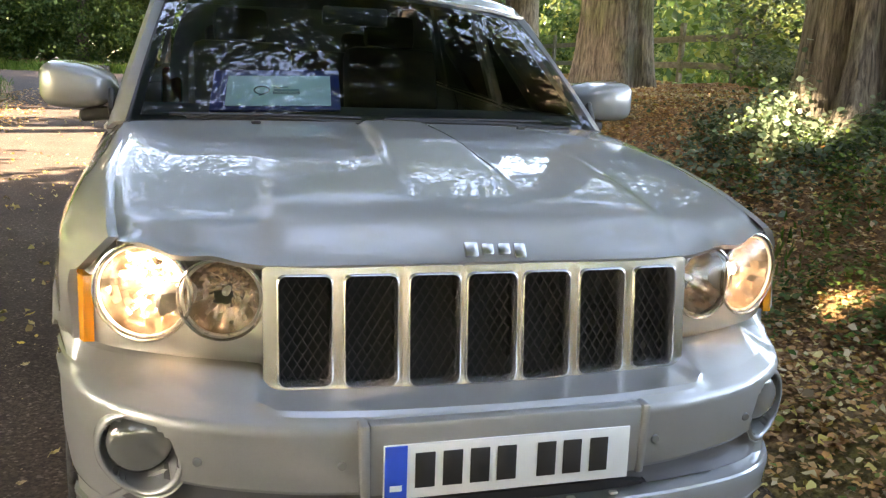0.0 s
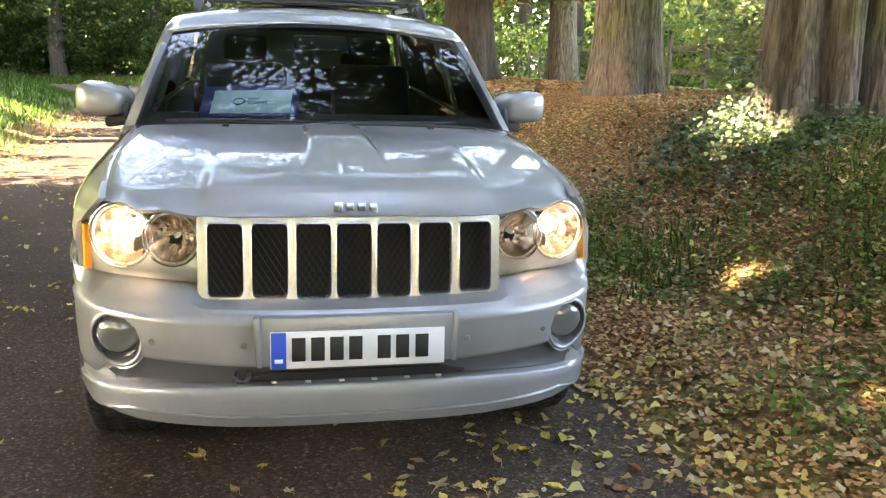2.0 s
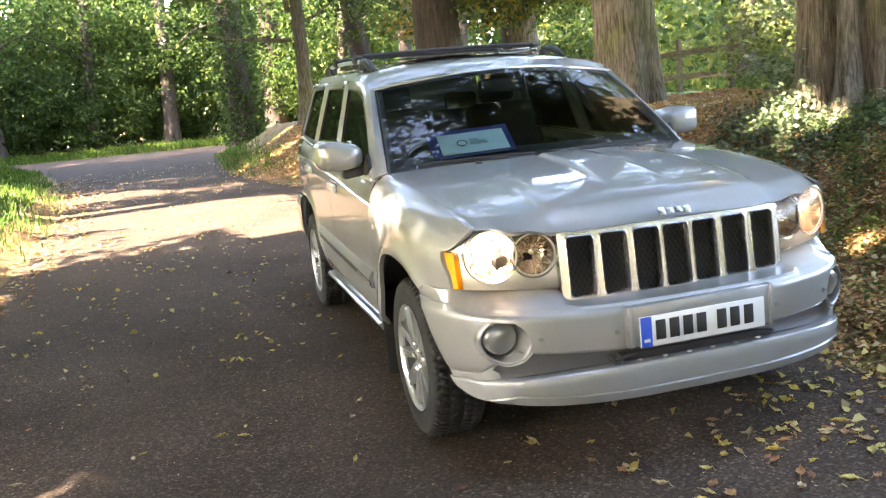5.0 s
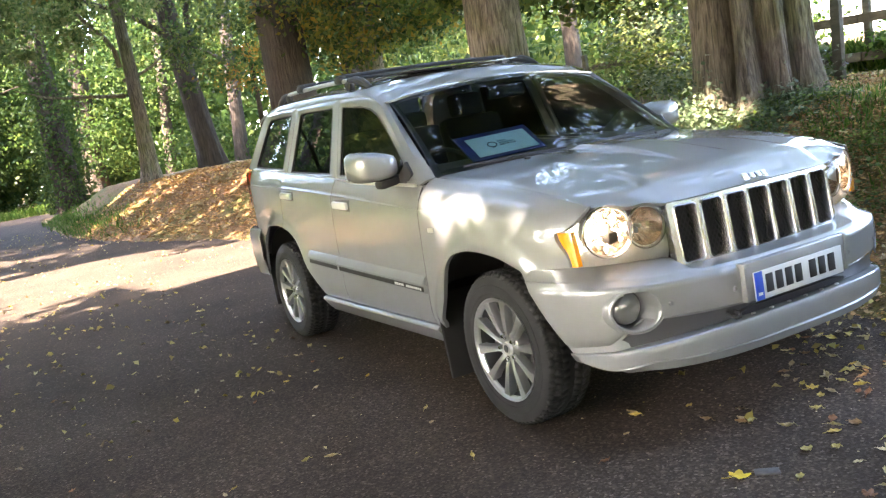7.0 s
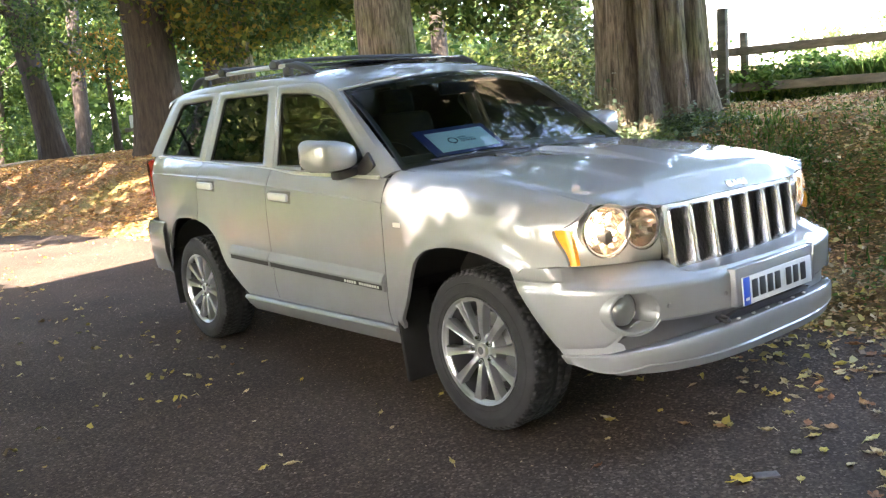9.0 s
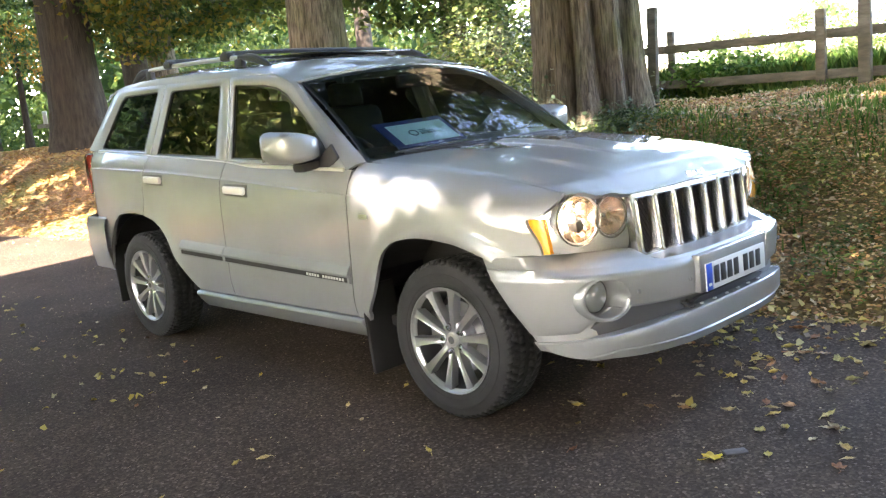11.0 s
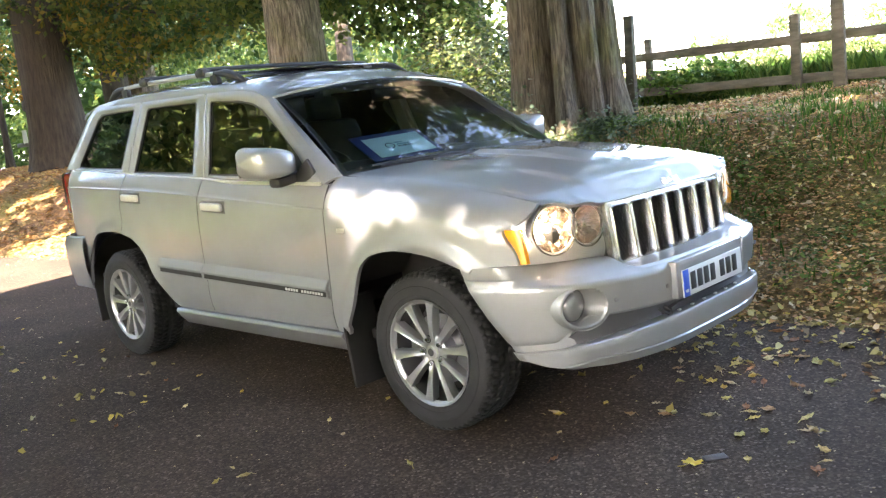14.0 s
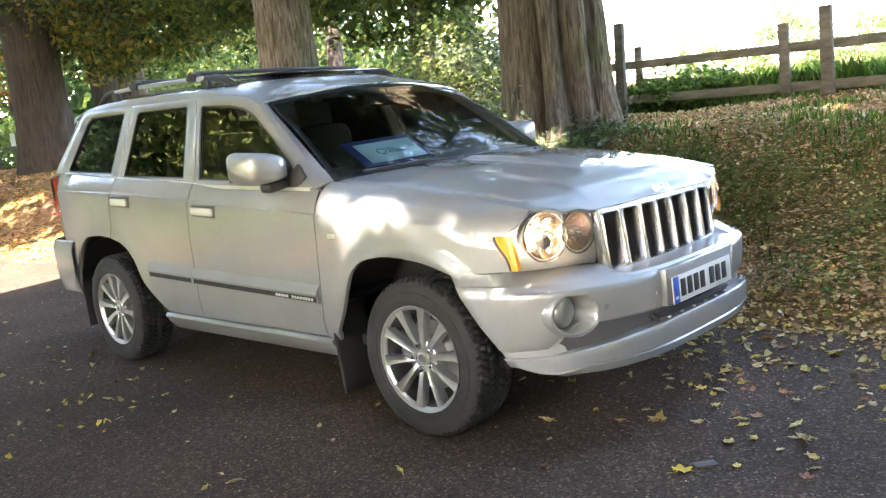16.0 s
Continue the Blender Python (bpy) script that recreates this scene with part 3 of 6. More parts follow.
for y in (1.93, 2.62):
    bar = part("cross_bar", tube([(x, y + 0.02 * (1 - (x / 0.6) ** 2), ROOF_E(y) + 0.088 + 0.012 * (1 - (x / 0.62) ** 2)) for x in np.linspace(-0.63, 0.63, 17)], 0.0135, 8), BLACK, car, "black roof cross bar")
    for s in (-1, 1):
        part("bar_clamp", box((0.060, 0.095, 0.050), (s * 0.605, y, ROOF_E(y) + 0.070), 0.018), BLACK, bar, "black clamp")

# ---- front end ----
PLAN = [(0.0, -0.842), (0.20, -0.840), (0.36, -0.828), (0.50, -0.800), (0.61, -0.762), (0.70, -0.708), (0.775, -0.640), (0.827, -0.560), (0.864, -0.475), (0.893, -0.385), (0.911, -0.30), (0.917, -0.26)]
_len = np.r_[0, np.cumsum(np.hypot(*np.diff(np.array(PLAN), axis=0).T))]
plan_x = curve(*zip(_len, np.array(PLAN)[:, 0]))
plan_y = curve(*zip(_len, np.array(PLAN)[:, 1]))
ARCH_END = curve((0.28, -0.60), (0.37, -0.513), (0.43, -0.472), (0.56, -0.380), (0.69, -0.300), (0.735, -0.280), (0.80, -0.28))


def bumper_at(u, z, out=0.0):
    """A place on the bumper's plan curve: u from -1 to 1 round the front, at a height, pushed out."""
    end = float(np.interp(ARCH_END(z), np.array(PLAN)[:, 1], _len))
    l = abs(u) * end
    x, y = plan_x(l), plan_y(l)
    tx, ty = plan_x(l + 0.01) - plan_x(l - 0.01), plan_y(l + 0.01) - plan_y(l - 0.01)
    n = math.hypot(tx, ty) or 1
    return (math.copysign(x + out * ty / n, u), y - out * tx / n, z)


chin_top = lambda x: 0.464 - 0.052 * (abs(x) / 0.87) ** 3
us = [math.copysign(abs(u) ** 0.9, u) for u in np.linspace(-1, 1, 201)]
lamp_floor = curve((0, 0.690), (0.44, 0.695), (0.468, 0.705), (0.48, 0.728), (0.6, 0.737), (0.75, 0.747), (0.9, 0.752))
rows = []
for u in us:
    x = abs(bumper_at(u, 0.6)[0])
    top = lamp_floor(x)
    low = 0.512 + 0.026 * (x / 0.75) ** 2
    side = max(0.0, min(1.0, (x - 0.72) / 0.12))
    scoop = 0.5 + 0.5 * math.cos(math.pi * min(1.0, max(0.0, (x - 0.735) / 0.115)))
    low = low * (1 - side) + (chin_top(x) + 0.035) * side
    side = max(0.0, min(1.0, (x - 0.80) / 0.06))
    back = -0.135 if x < 0.47 else -0.150
    back = back * (1 - side) - 0.006 * side
    lip = top - 0.012
    shelf = min(1, max(0, (x - 0.44) / 0.04)) * (1 - side)
    # a shelf under the lamp, a bright band between two creases, then the upright face
    c2 = 0.664 + 0.008 * (x / 0.75) ** 2
    c1 = min(top - 0.010, c2 + 0.022)
    o1 = (-0.052 * shelf - 0.022 * (1 - shelf)) * (1 - side) - 0.006 * side
    rows.append([bumper_at(u, top, back), bumper_at(u, top - 0.003, back * 0.86), bumper_at(u, c1 + 0.004, o1 - 0.006), bumper_at(u, c1, o1), bumper_at(u, c1 - 0.004, o1 + 0.006 * (1 - side)), bumper_at(u, c2 + 0.004, -0.011 + 0.006 * side), bumper_at(u, c2, -0.006 + 0.002 * side), bumper_at(u, c2 - 0.006, -0.003)]
                + [bumper_at(u, c2 - 0.012 + (low + 0.01 - c2 + 0.012) * q / 12, -0.006 * (q / 12) ** 3) for q in range(13)] + [bumper_at(u, low, -0.010 - 0.004 * scoop), bumper_at(u, low - 0.003, -0.012 - 0.040 * scoop), bumper_at(u, chin_top(x) + 0.003, -0.010 - 0.055 * scoop)])
bm = grid(rows)
bmesh.ops.delete(bm, geom=[f for f in bm.faces if math.hypot(abs(f.calc_center_median().x) - 0.712, (f.calc_center_median().z - 0.578) * 1.02) < 0.077], context="FACES")
bumper = part("front_bumper", rim(bm, (0, 0.03, 0)), PAINT, car, "silver front bumper", 28)
# dark band put under the bumper where the silver recess lies in shade
rows = []
for u in np.linspace(-0.80, 0.80, 91):
    x = abs(bumper_at(u, 0.48)[0])
    low = 0.512 + 0.026 * (x / 0.75) ** 2
    thin = min(1.0, max(0.05, (0.835 - x) / 0.20))
    top_ = chin_top(x) + 0.004 + (low - chin_top(x) - 0.006) * thin
    rows.append([bumper_at(u, top_, -0.020 - 0.008 * thin), bumper_at(u, (top_ + chin_top(x)) / 2, -0.026 - 0.010 * thin), bumper_at(u, chin_top(x) + 0.003, -0.024 - 0.014 * thin)])
part("under_bumper_shade", rim(grid(rows), (0, 0.02, 0)), GREY_SHADE_TRIM, bumper, "dark grey band for the shade under the bumper")
slot = [[bumper_at(u, z, o + 0.006) for z, o in ((0.497 - 0.020 * max(0, (abs(u) - 0.24) / 0.08), -0.021), (0.480, -0.029), (0.466, -0.036))] for u in np.linspace(-0.32, 0.32, 31)]
part("air_slot", rim(grid(slot), (0, 0.02, 0)), BLACK, bumper, "black lower air slot")
for k in range(6):
    x = -0.25 + 0.1 * k
    part("slot_clip", box((0.018, 0.012, 0.007), (x, -0.834 + 0.10 * x * x, 0.4685), 0.003), SATIN, bumper, "bright clip")
part("tow_hook", tube([(-0.360, -0.80, 0.494), (-0.364, -0.826, 0.486), (-0.354, -0.838, 0.477), (-0.334, -0.840, 0.477), (-0.322, -0.830, 0.486), (-0.324, -0.80, 0.494)], 0.0065, 8), BLACK, bumper, "black tow hook")
rows = []
for u in us:
    x = abs(bumper_at(u, 0.42)[0])
    top = chin_top(x)
    side = max(0.0, min(1.0, (x - 0.70) / 0.14))
    bot = 0.318 + 0.014 * (x / 0.8) ** 3 + 0.045 * max(0.0, (x - 0.80) / 0.07) ** 2
    cr = bot + 0.050 - 0.036 * side
    rows.append([bumper_at(u, top, -0.045 * (1 - side)), bumper_at(u, top - 0.002, 0.0 - 0.003 * side), bumper_at(u, top - 0.006, 0.005 - 0.006 * side), bumper_at(u, top - 0.018 + 0.012 * side, 0.009 - 0.009 * side), bumper_at(u, (top + cr) / 2, 0.009 - 0.010 * side), bumper_at(u, cr + 0.004, 0.008 - 0.008 * side), bumper_at(u, cr, 0.002 - 0.004 * side), bumper_at(u, cr - 0.006, 0.006 - 0.008 * side), bumper_at(u, bot + 0.012, -0.004 - 0.01 * side), bumper_at(u, bot, -0.03)])
part("chin_spoiler", rim(grid(rows), (0, 0.04, 0.0)), PAINT, bumper, "silver lower spoiler lip", 28)
part("undertray", box((1.50, 3.9, 0.05), (0, 1.45, 0.36), 0.01), DARK, car, "black underbody")
part("inner_nose", box((1.36, 0.50, 0.50), (0, -0.30, 0.62), 0.03), DARK, car, "black engine bay")

SENSOR = material("sensor_silver", (0.17, 0.175, 0.178), 0.5, 0.3)
FOG_GLASS = material("fog_glass", (0.20, 0.205, 0.20), 0.06, 0.3, **{"Coat Weight": 1.0})
# plate holder, plate, sensors
holder = box((0.575, 0.036, 0.150), (0, -0.834, 0.600), 0.008)
for s in (-1, 1):
    holder = box((0.020, 0.044, 0.154), (s * 0.294, -0.834, 0.599), 0.007, Matrix.Rotation(radians(s * 2), 4, "Y"), holder)
holder = part("plate_holder", holder, PAINT, bumper, "silver plate mount")
plate = part("number_plate", box((0.520, 0.006, 0.112), (0, -0.8555, 0.576), 0.002, Matrix.Rotation(radians(-2), 4, "X")), PLATE_WHITE, bumper, "white number plate")
part("plate_band", box((0.044, 0.003, 0.110), (-0.236, -0.8595, 0.576), 0.001, Matrix.Rotation(radians(-2), 4, "X")), PLATE_BLUE, plate, "blue band")
for k, x in enumerate((-0.178, -0.122, -0.066, -0.010, 0.075, 0.131, 0.190)):
    part("plate_bar", box((0.040, 0.003, 0.072), (x, -0.8595, 0.578), 0.001, Matrix.Rotation(radians(-2), 4, "X")), PLATE_INK, plate, "black bar")
part("plate_small_bar", box((0.17, 0.002, 0.005), (0.03, -0.8582, 0.5275), 0.0005), PLATE_INK, plate, "thin black bar")
part("plate_bar", box((0.024, 0.002, 0.012), (-0.236, -0.862, 0.545), 0.0005), PLATE_WHITE, plate, "white bar")
for s in (-1, 1):
    for x, z in ((0.335, 0.586), (0.602, 0.588)):
        u = next(u for u in np.linspace(0, 1, 800) if bumper_at(u, z)[0] >= x)
        px, py, pz = bumper_at(u, z, 0.0)
        sensor = lathe([(-0.004, 0.0001), (-0.004, 0.008), (-0.002, 0.0095), (0.004, 0.010)], 16, "y", (s * px, py, pz))
        part("parking_sensor", sensor, SENSOR, bumper, "round parking sensor")
    part("parking_sensor", lathe([(-0.006, 0.0001), (-0.006, 0.008), (0.0, 0.010)], 16, "x", (s * 0.855, -0.476, 0.582)) if s > 0 else lathe([(0.006, 0.0001), (0.006, 0.008), (0.0, 0.010)], 16, "x", (s * 0.849, -0.476, 0.582)), SENSOR, bumper, "round parking sensor")
    # fog lamp in its round recess
    def on_bumper(r, th, out):
        x, z = 0.712 + r * math.cos(th), 0.578 + r * math.sin(th)
        skin = float(np.interp(x, np.array(PLAN)[:, 0], np.array(PLAN)[:, 1]))
        flat = -0.690 + 0.60 * (x - 0.712)
        return (s * x, skin + 0.006 if out is None else min(skin + 0.004, flat) - out, z)
    rows = []
    turns = [2 * math.pi * k / 48 for k in range(48)]
    for r, out in ((0.092, None), (0.088, -0.004), (0.083, 0.003), (0.079, 0.004), (0.076, 0.002), (0.074, -0.006)):
        rows.append([on_bumper(r, th, out) for th in turns])
    ring = part("fog_bezel", grid(rows, closed=True), PAINT, bumper, "round silver fog lamp bezel", 60)
    rows = [rows[-1], [(s * (0.712 + 0.070 * math.cos(th)), -0.610, 0.580 + 0.070 * math.sin(th)) for th in turns], [(s * (0.712 + 0.064 * math.cos(th)), -0.590, 0.581 + 0.064 * math.sin(th)) for th in turns]]
    part("fog_bowl", grid(rows, closed=True), PAINT, ring, "bright recess", 60)
    part("fog_lens", lathe([(-0.668, 0.0001), (-0.666, 0.030), (-0.659, 0.052), (-0.648, 0.064), (-0.605, 0.067)], 40, "y", (s * 0.712, 0, 0.582)), FOG_GLASS, ring, "grey fog lamp glass", 0)


# grille: a chrome plate with seven rounded openings over black mesh
def grille_at(x, z, depth=0.0):
    k = (z - 0.69) / 0.25
    return (x, -0.712 + 0.030 * k + 0.105 * x * x + depth, z)


grille = part("grille_back", grid([[grille_at(x, z, 0.05) for z in (0.69, 0.81, 0.94)] for x in np.linspace(-0.46, 0.46, 15)]), DARK, car, "black behind the grille")
XS = [(-0.441, -0.338), (-0.309, -0.204), (-0.176, -0.072), (-0.053, 0.053), (0.072, 0.176), (0.204, 0.309), (0.338, 0.441)]
z_lo = lambda x: 0.694 + 0.055 * x * x
Z_TOP = 0.921


def rounded(x0, x1, z0, z1, r, n=5):
    out = []
    for cx, cz, a0 in ((x1 - r, z1 - r, 0), (x0 + r, z1 - r, 90), (x0 + r, z0 + r, 180), (x1 - r, z0 + r, 270)):
        out += [(cx + r * math.cos(radians(a0 + 90 * k / n)), cz + r * math.sin(radians(a0 + 90 * k / n))) for k in range(n + 1)]
    return out


bm = bmesh.new()
edges_x = [-0.472] + [(a[1] + b[0]) / 2 for a, b in zip(XS, XS[1:])] + [0.472]
for i, (x0, x1) in enumerate(XS):
    xc = (x0 + x1) / 2
    z0, z1 = z_lo(xc), Z_TOP
    inner = rounded(x0, x1, z0, z1, 0.016)
    ex0, ex1, ez0, ez1 = edges_x[i], edges_x[i + 1], 0.672 + 0.05 * xc * xc, 0.941
    outer = []
    for j, (px, pz) in enumerate(inner):
        q, k = divmod(j, 6)
        t = k / 5
        cx, cz = ((ex1, ez1), (ex0, ez1), (ex0, ez0), (ex1, ez0))[q]
        ax, az = (px, cz) , (cx, pz)
        if q in (0, 2):
            p = (cx, pz + (cz - pz) * min(1, t * 2)) if t <= 0.5 else (cx + (px - cx) * (t * 2 - 1), cz)
        else:
            p = (px + (cx - px) * min(1, t * 2), cz) if t <= 0.5 else (cx, cz + (pz - cz) * (t * 2 - 1))
        outer.append(p)
    zc_ = (z0 + z1) / 2
    lip = lambda a, b: [(xc + (px - xc) * a, zc_ + (pz - zc_) * b) for px, pz in inner]
    rows = [[grille_at(*p, 0.045) for p in inner], [grille_at(*p, -0.004) for p in inner], [grille_at(*p, -0.0075) for p in lip(1.03, 1.015)], [grille_at(*p, -0.006) for p in lip(1.075, 1.035)], [grille_at(*p, -0.001) for p in lip(1.10, 1.045)], [grille_at(*p, 0.0) for p in outer]]
    bm = join(bm, grid(rows, closed=True))
bmesh.ops.remove_doubles(bm, verts=bm.verts, dist=2e-4)
rim(bm, (0, 0.03, 0))
part("grille_frame", bm, CHROME, grille, "chrome grille with seven openings", 40)
for i, (x0, x1) in enumerate(XS):
    bm = None
    z0 = z_lo((x0 + x1) / 2)
    pitch = 0.021
    for sgn in (-1, 1):
        for k in range(-14, 18):
            c = x0 + k * pitch
            pts = []
            for z in np.linspace(z0 - 0.005, Z_TOP + 0.005, 12):
                x = c + sgn * (z - z0) * 0.62 + (0 if sgn > 0 else 0.1)
                if x0 - 0.004 <= x <= x1 + 0.004:
                    pts.append(grille_at(x, z, 0.030 + 0.003 * sgn))
            if len(pts) > 1:
                bm = tube(pts, 0.0023, 4, bm, False)
    part("grille_mesh", bm, MESH_BLACK, grille, "black diamond mesh insert")

# headlights
LAMP_SILVER = material("lamp_housing_silver", (0.70, 0.70, 0.68), 0.22, 0.45)
for s in (-1, 1):
    ys = curve((0.46, -0.655), (0.56, -0.636), (0.66, -0.608), (0.74, -0.576), (0.78, -0.548), (0.808, -0.520), (0.826, -0.492), (0.834, -0.465))
    lamp_drop = curve((0.76, 0.0), (0.797, 0.010), (0.82, 0.042), (0.834, 0.078))
    def lens_rows(depth, shrink=0.0):
        rows = []
        for i in range(61):
            x = 0.470 + (0.834 - 0.470) * i / 60
            top = hood_low(min(x, 0.745)) - 0.006 - shrink - lamp_drop(x)
            low = max(0.722, lamp_floor(x)) + 0.001 + shrink
            col = []
            for j in range(41):
                v = j / 40
                bulge = 0.022 * (1 - (2 * v - 1) ** 4)
                col.append((s * (x - 0.004), ys(x) + depth - bulge + 0.035 * v - 0.012, low + (top - low) * v))
            col.append((s * (x - 0.004), ys(x) + depth + 0.075, top + 0.002))
            rows.append(col)
        return rows
    bm = grid(lens_rows(0.036))
    bmesh.ops.delete(bm, geom=[f for f in bm.faces if any(math.hypot(abs(f.calc_center_median().x) - x, f.calc_center_median().z - z) < r for x, z, r in ((0.700, 0.874, 0.092), (0.549, 0.868, 0.078)))], context="FACES")
    headlight = part("headlight", rim(bm, (0, 0.09, 0)), LAMP_SILVER, car, "clear headlight cluster with two round lamps")
    part("lamp_cover", grid(lens_rows(0.0)), LENS, headlight, "clear lamp cover", 0)
    for (x, z, r, y, glow) in ((0.700, 0.874, 0.098, -0.572, True), (0.549, 0.868, 0.083, -0.618, False)):
        name = "main_lamp" if glow else "indicator_lamp"
        def aimed(bm):
            spot = Vector((s * x, y, z))
            bm.transform(Matrix.Translation(spot) @ Matrix.Rotation(radians(s * (19 if glow else 12)), 4, "Z") @ Matrix.Translation(-spot))
            return bm
        bezel = part(name, aimed(lathe([(0.06, r), (0.0, r), (-0.006, r - 0.002), (-0.006, r - 0.006), (0.002, r - 0.008)], 48, "y", (s * x, y, z))), SATIN, headlight, "round chrome lamp ring")
        # a deep bowl pressed into facets, aimed a little upward
        r_in, deep = r - 0.008, 0.085
        segs, stops = (26, (1.0, 0.88, 0.75, 0.62, 0.48, 0.34, 0.2, 0.1)) if glow else (40, (1.0, 0.9, 0.78, 0.64, 0.5, 0.35, 0.2, 0.1))
        dish = lathe([(deep * (1 - q * q), r_in * q) for q in stops], segs, "y", (s * x, y, z))
        for v in dish.verts:
            away = math.hypot(v.co.x - s * x, v.co.z - z) / r_in
            if away < 0.98:
                v.co.y += (0.011 if glow else 0.006) * noise.noise(v.co * (115 if glow else 140)) + (0.003 * math.sin(v.co.x * 260) if not glow else 0.0035 * math.sin(v.co.z * 190))
                v.co.y += 0.10 * (v.co.z - z) * (1 - away)
        part("reflector", aimed(dish), REFLECTOR if glow else REFLECTOR_WARM, bezel, "bright faceted reflector bowl", 4)
        bulb = lathe([(q_[0], q_[1] * (1 if glow else 0.55)) for q_ in ((0.034, 0.0001), (0.036, 0.009), (0.044, 0.0145), (0.062, 0.0145), (0.08, 0.010))], 20, "y", (s * x, y, z))
        part("bulb", aimed(bulb), BULB if glow else SATIN, bezel, "glowing bulb" if glow else "silvered bulb")
        part("lamp_ring", aimed(lathe([(-0.0095, r - 0.001), (-0.0115, r + 0.002), (-0.010, r + 0.005), (-0.004, r + 0.006)], 48, "y", (s * x, y, z))), CHROME, bezel, "thin bright outer ring")
    rows = []
    for i in range(7):
        t = i / 6
        z = 0.758 + (0.892 - 0.758) * t
        lean = 0.024 * (t - 0.5)
        rows.append([(s * (min(xx, 0.834) + 0.004), (ys(min(xx, 0.834)) if xx <= 0.834 else -0.465 + (xx - 0.834) * 6) + lean - 0.004, z) for xx in np.linspace(0.817, 0.839, 9)])
    part("side_marker", rim(grid(rows), (-s * 0.02, 0, 0)), AMBER, headlight, "amber side marker lamp")

# ---- wheels ----
wheel = tagged(new("road_wheel"), "alloy wheel with ten spokes and black tyre")
wheel.parent = car
R_T, HUB_Z = 0.346, 0.366
side = [(0.096, 0.226), (0.108, 0.234), (0.114, 0.246), (0.1145, 0.256), (0.1165, 0.258), (0.119, 0.272), (0.1185, 0.292), (0.1165, 0.294), (0.114, 0.312), (0.108, 0.327), (0.099, 0.337), (0.088, 0.341)]
tyre = [(-x, r) for x, r in side] + [(-0.05, 0.3435), (0.05, 0.3435)] + side[::-1]
part("tyre", lathe(tyre, 96, "x"), RUBBER, wheel, "black rubber tyre", 30)
bm = None
for k in range(64):
    a = 2 * math.pi * k / 64
    for row, (x, lean) in enumerate(((-0.097, 38), (-0.072, 8), (-0.030, 0), (0.030, 0), (0.072, -8), (0.097, -38))):
        t = a + (row % 2) * 0.049
        outer = row in (0, 5)
        block = box((0.024 if outer else 0.034, 0.026 if outer else 0.024, 0.007 if outer else 0.010), (0, 0, 0), 0.0, Matrix.Rotation(radians(-lean), 4, "Y") @ Matrix.Rotation(0.28 * (-1) ** row, 4, "Z"))
        block.transform(Matrix.Rotation(t, 4, "X") @ Matrix.Translation((x, 0, 0.3355 if outer else 0.3425)))
        bm = join(bm, block) if bm else block
tagged(part("tread", bm, RUBBER, wheel, "tread blocks", 0), kind="stuff")
part("rim", lathe([(-0.098, 0.214), (-0.104, 0.222), (-0.110, 0.229), (-0.113, 0.234), (-0.112, 0.229), (-0.106, 0.224), (-0.098, 0.219), (-0.088, 0.2155)], 96, "x"), ALLOY, wheel, "polished rim", 30)
part("rim_barrel", lathe([(-0.088, 0.2150), (-0.060, 0.206), (0.0, 0.203), (0.10, 0.215), (0.105, 0.226)], 72, "x"), BARREL_SHADED, wheel, "wheel barrel darkened for the shade between the spokes", 30)
part("brake_disc", lathe([(-0.02, 0.06), (-0.02, 0.155), (0.01, 0.155), (0.01, 0.06)], 40, "x"), ALLOY_DARK, wheel, "brake disc")
part("brake_caliper", box((0.06, 0.085, 0.15), (-0.015, 0.135, 0.02), 0.014), ALLOY_DARK, wheel, "grey brake caliper")
# black disc added in place of the shade inside the wheel
part("wheel_shade_disc", lathe([(0.04, 0.0001), (0.04, 0.20), (0.05, 0.21)], 40, "x"), DARK, wheel, "dark disc standing for the shade behind the spokes")
# broad flat spokes with turned-down flanks, widening into the rim
SPOKE = ((0.030, 0.016, -0.070), (0.055, 0.0135, -0.086), (0.085, 0.0135, -0.0945), (0.125, 0.0155, -0.099), (0.165, 0.0185, -0.1025), (0.195, 0.0215, -0.1045), (0.211, 0.025, -0.105), (0.222, 0.030, -0.1055))
for k in range(10):
    a = 2 * math.pi * (k + 0.25) / 10
    rows = []
    for r, w, x in SPOKE:
        w *= 0.92
        rows.append([(x + 0.040, -w * 1.06, r), (x + 0.022, -w * 1.03, r), (x + 0.004, -w, r), (x, -w * 0.88, r), (x + 0.0018, -w * 0.55, r), (x + 0.0030, 0, r), (x + 0.0018, w * 0.55, r), (x, w * 0.88, r), (x + 0.004, w, r), (x + 0.022, w * 1.03, r), (x + 0.040, w * 1.06, r)])
    bm = grid(rows)
    bm.transform(Matrix.Rotation(a, 4, "X"))
    part("spoke", bm, ALLOY, wheel, "", 30)
part("hub", lathe([(-0.080, 0.0001), (-0.080, 0.040), (-0.082, 0.046), (-0.081, 0.066), (-0.076, 0.076), (-0.05, 0.082), (0.0, 0.085)], 40, "x"), ALLOY, wheel, "alloy hub")
cap = part("centre_cap", lathe([(-0.094, 0.0001), (-0.0945, 0.020), (-0.093, 0.028), (-0.088, 0.031), (-0.078, 0.032)], 40, "x"), SATIN, wheel, "round centre cap")
part("cap_emblem", lathe([(-0.0955, 0.0001), (-0.0955, 0.017), (-0.0935, 0.018)], 32, "x"), GREY_SHADE_TRIM, cap, "grey round emblem")
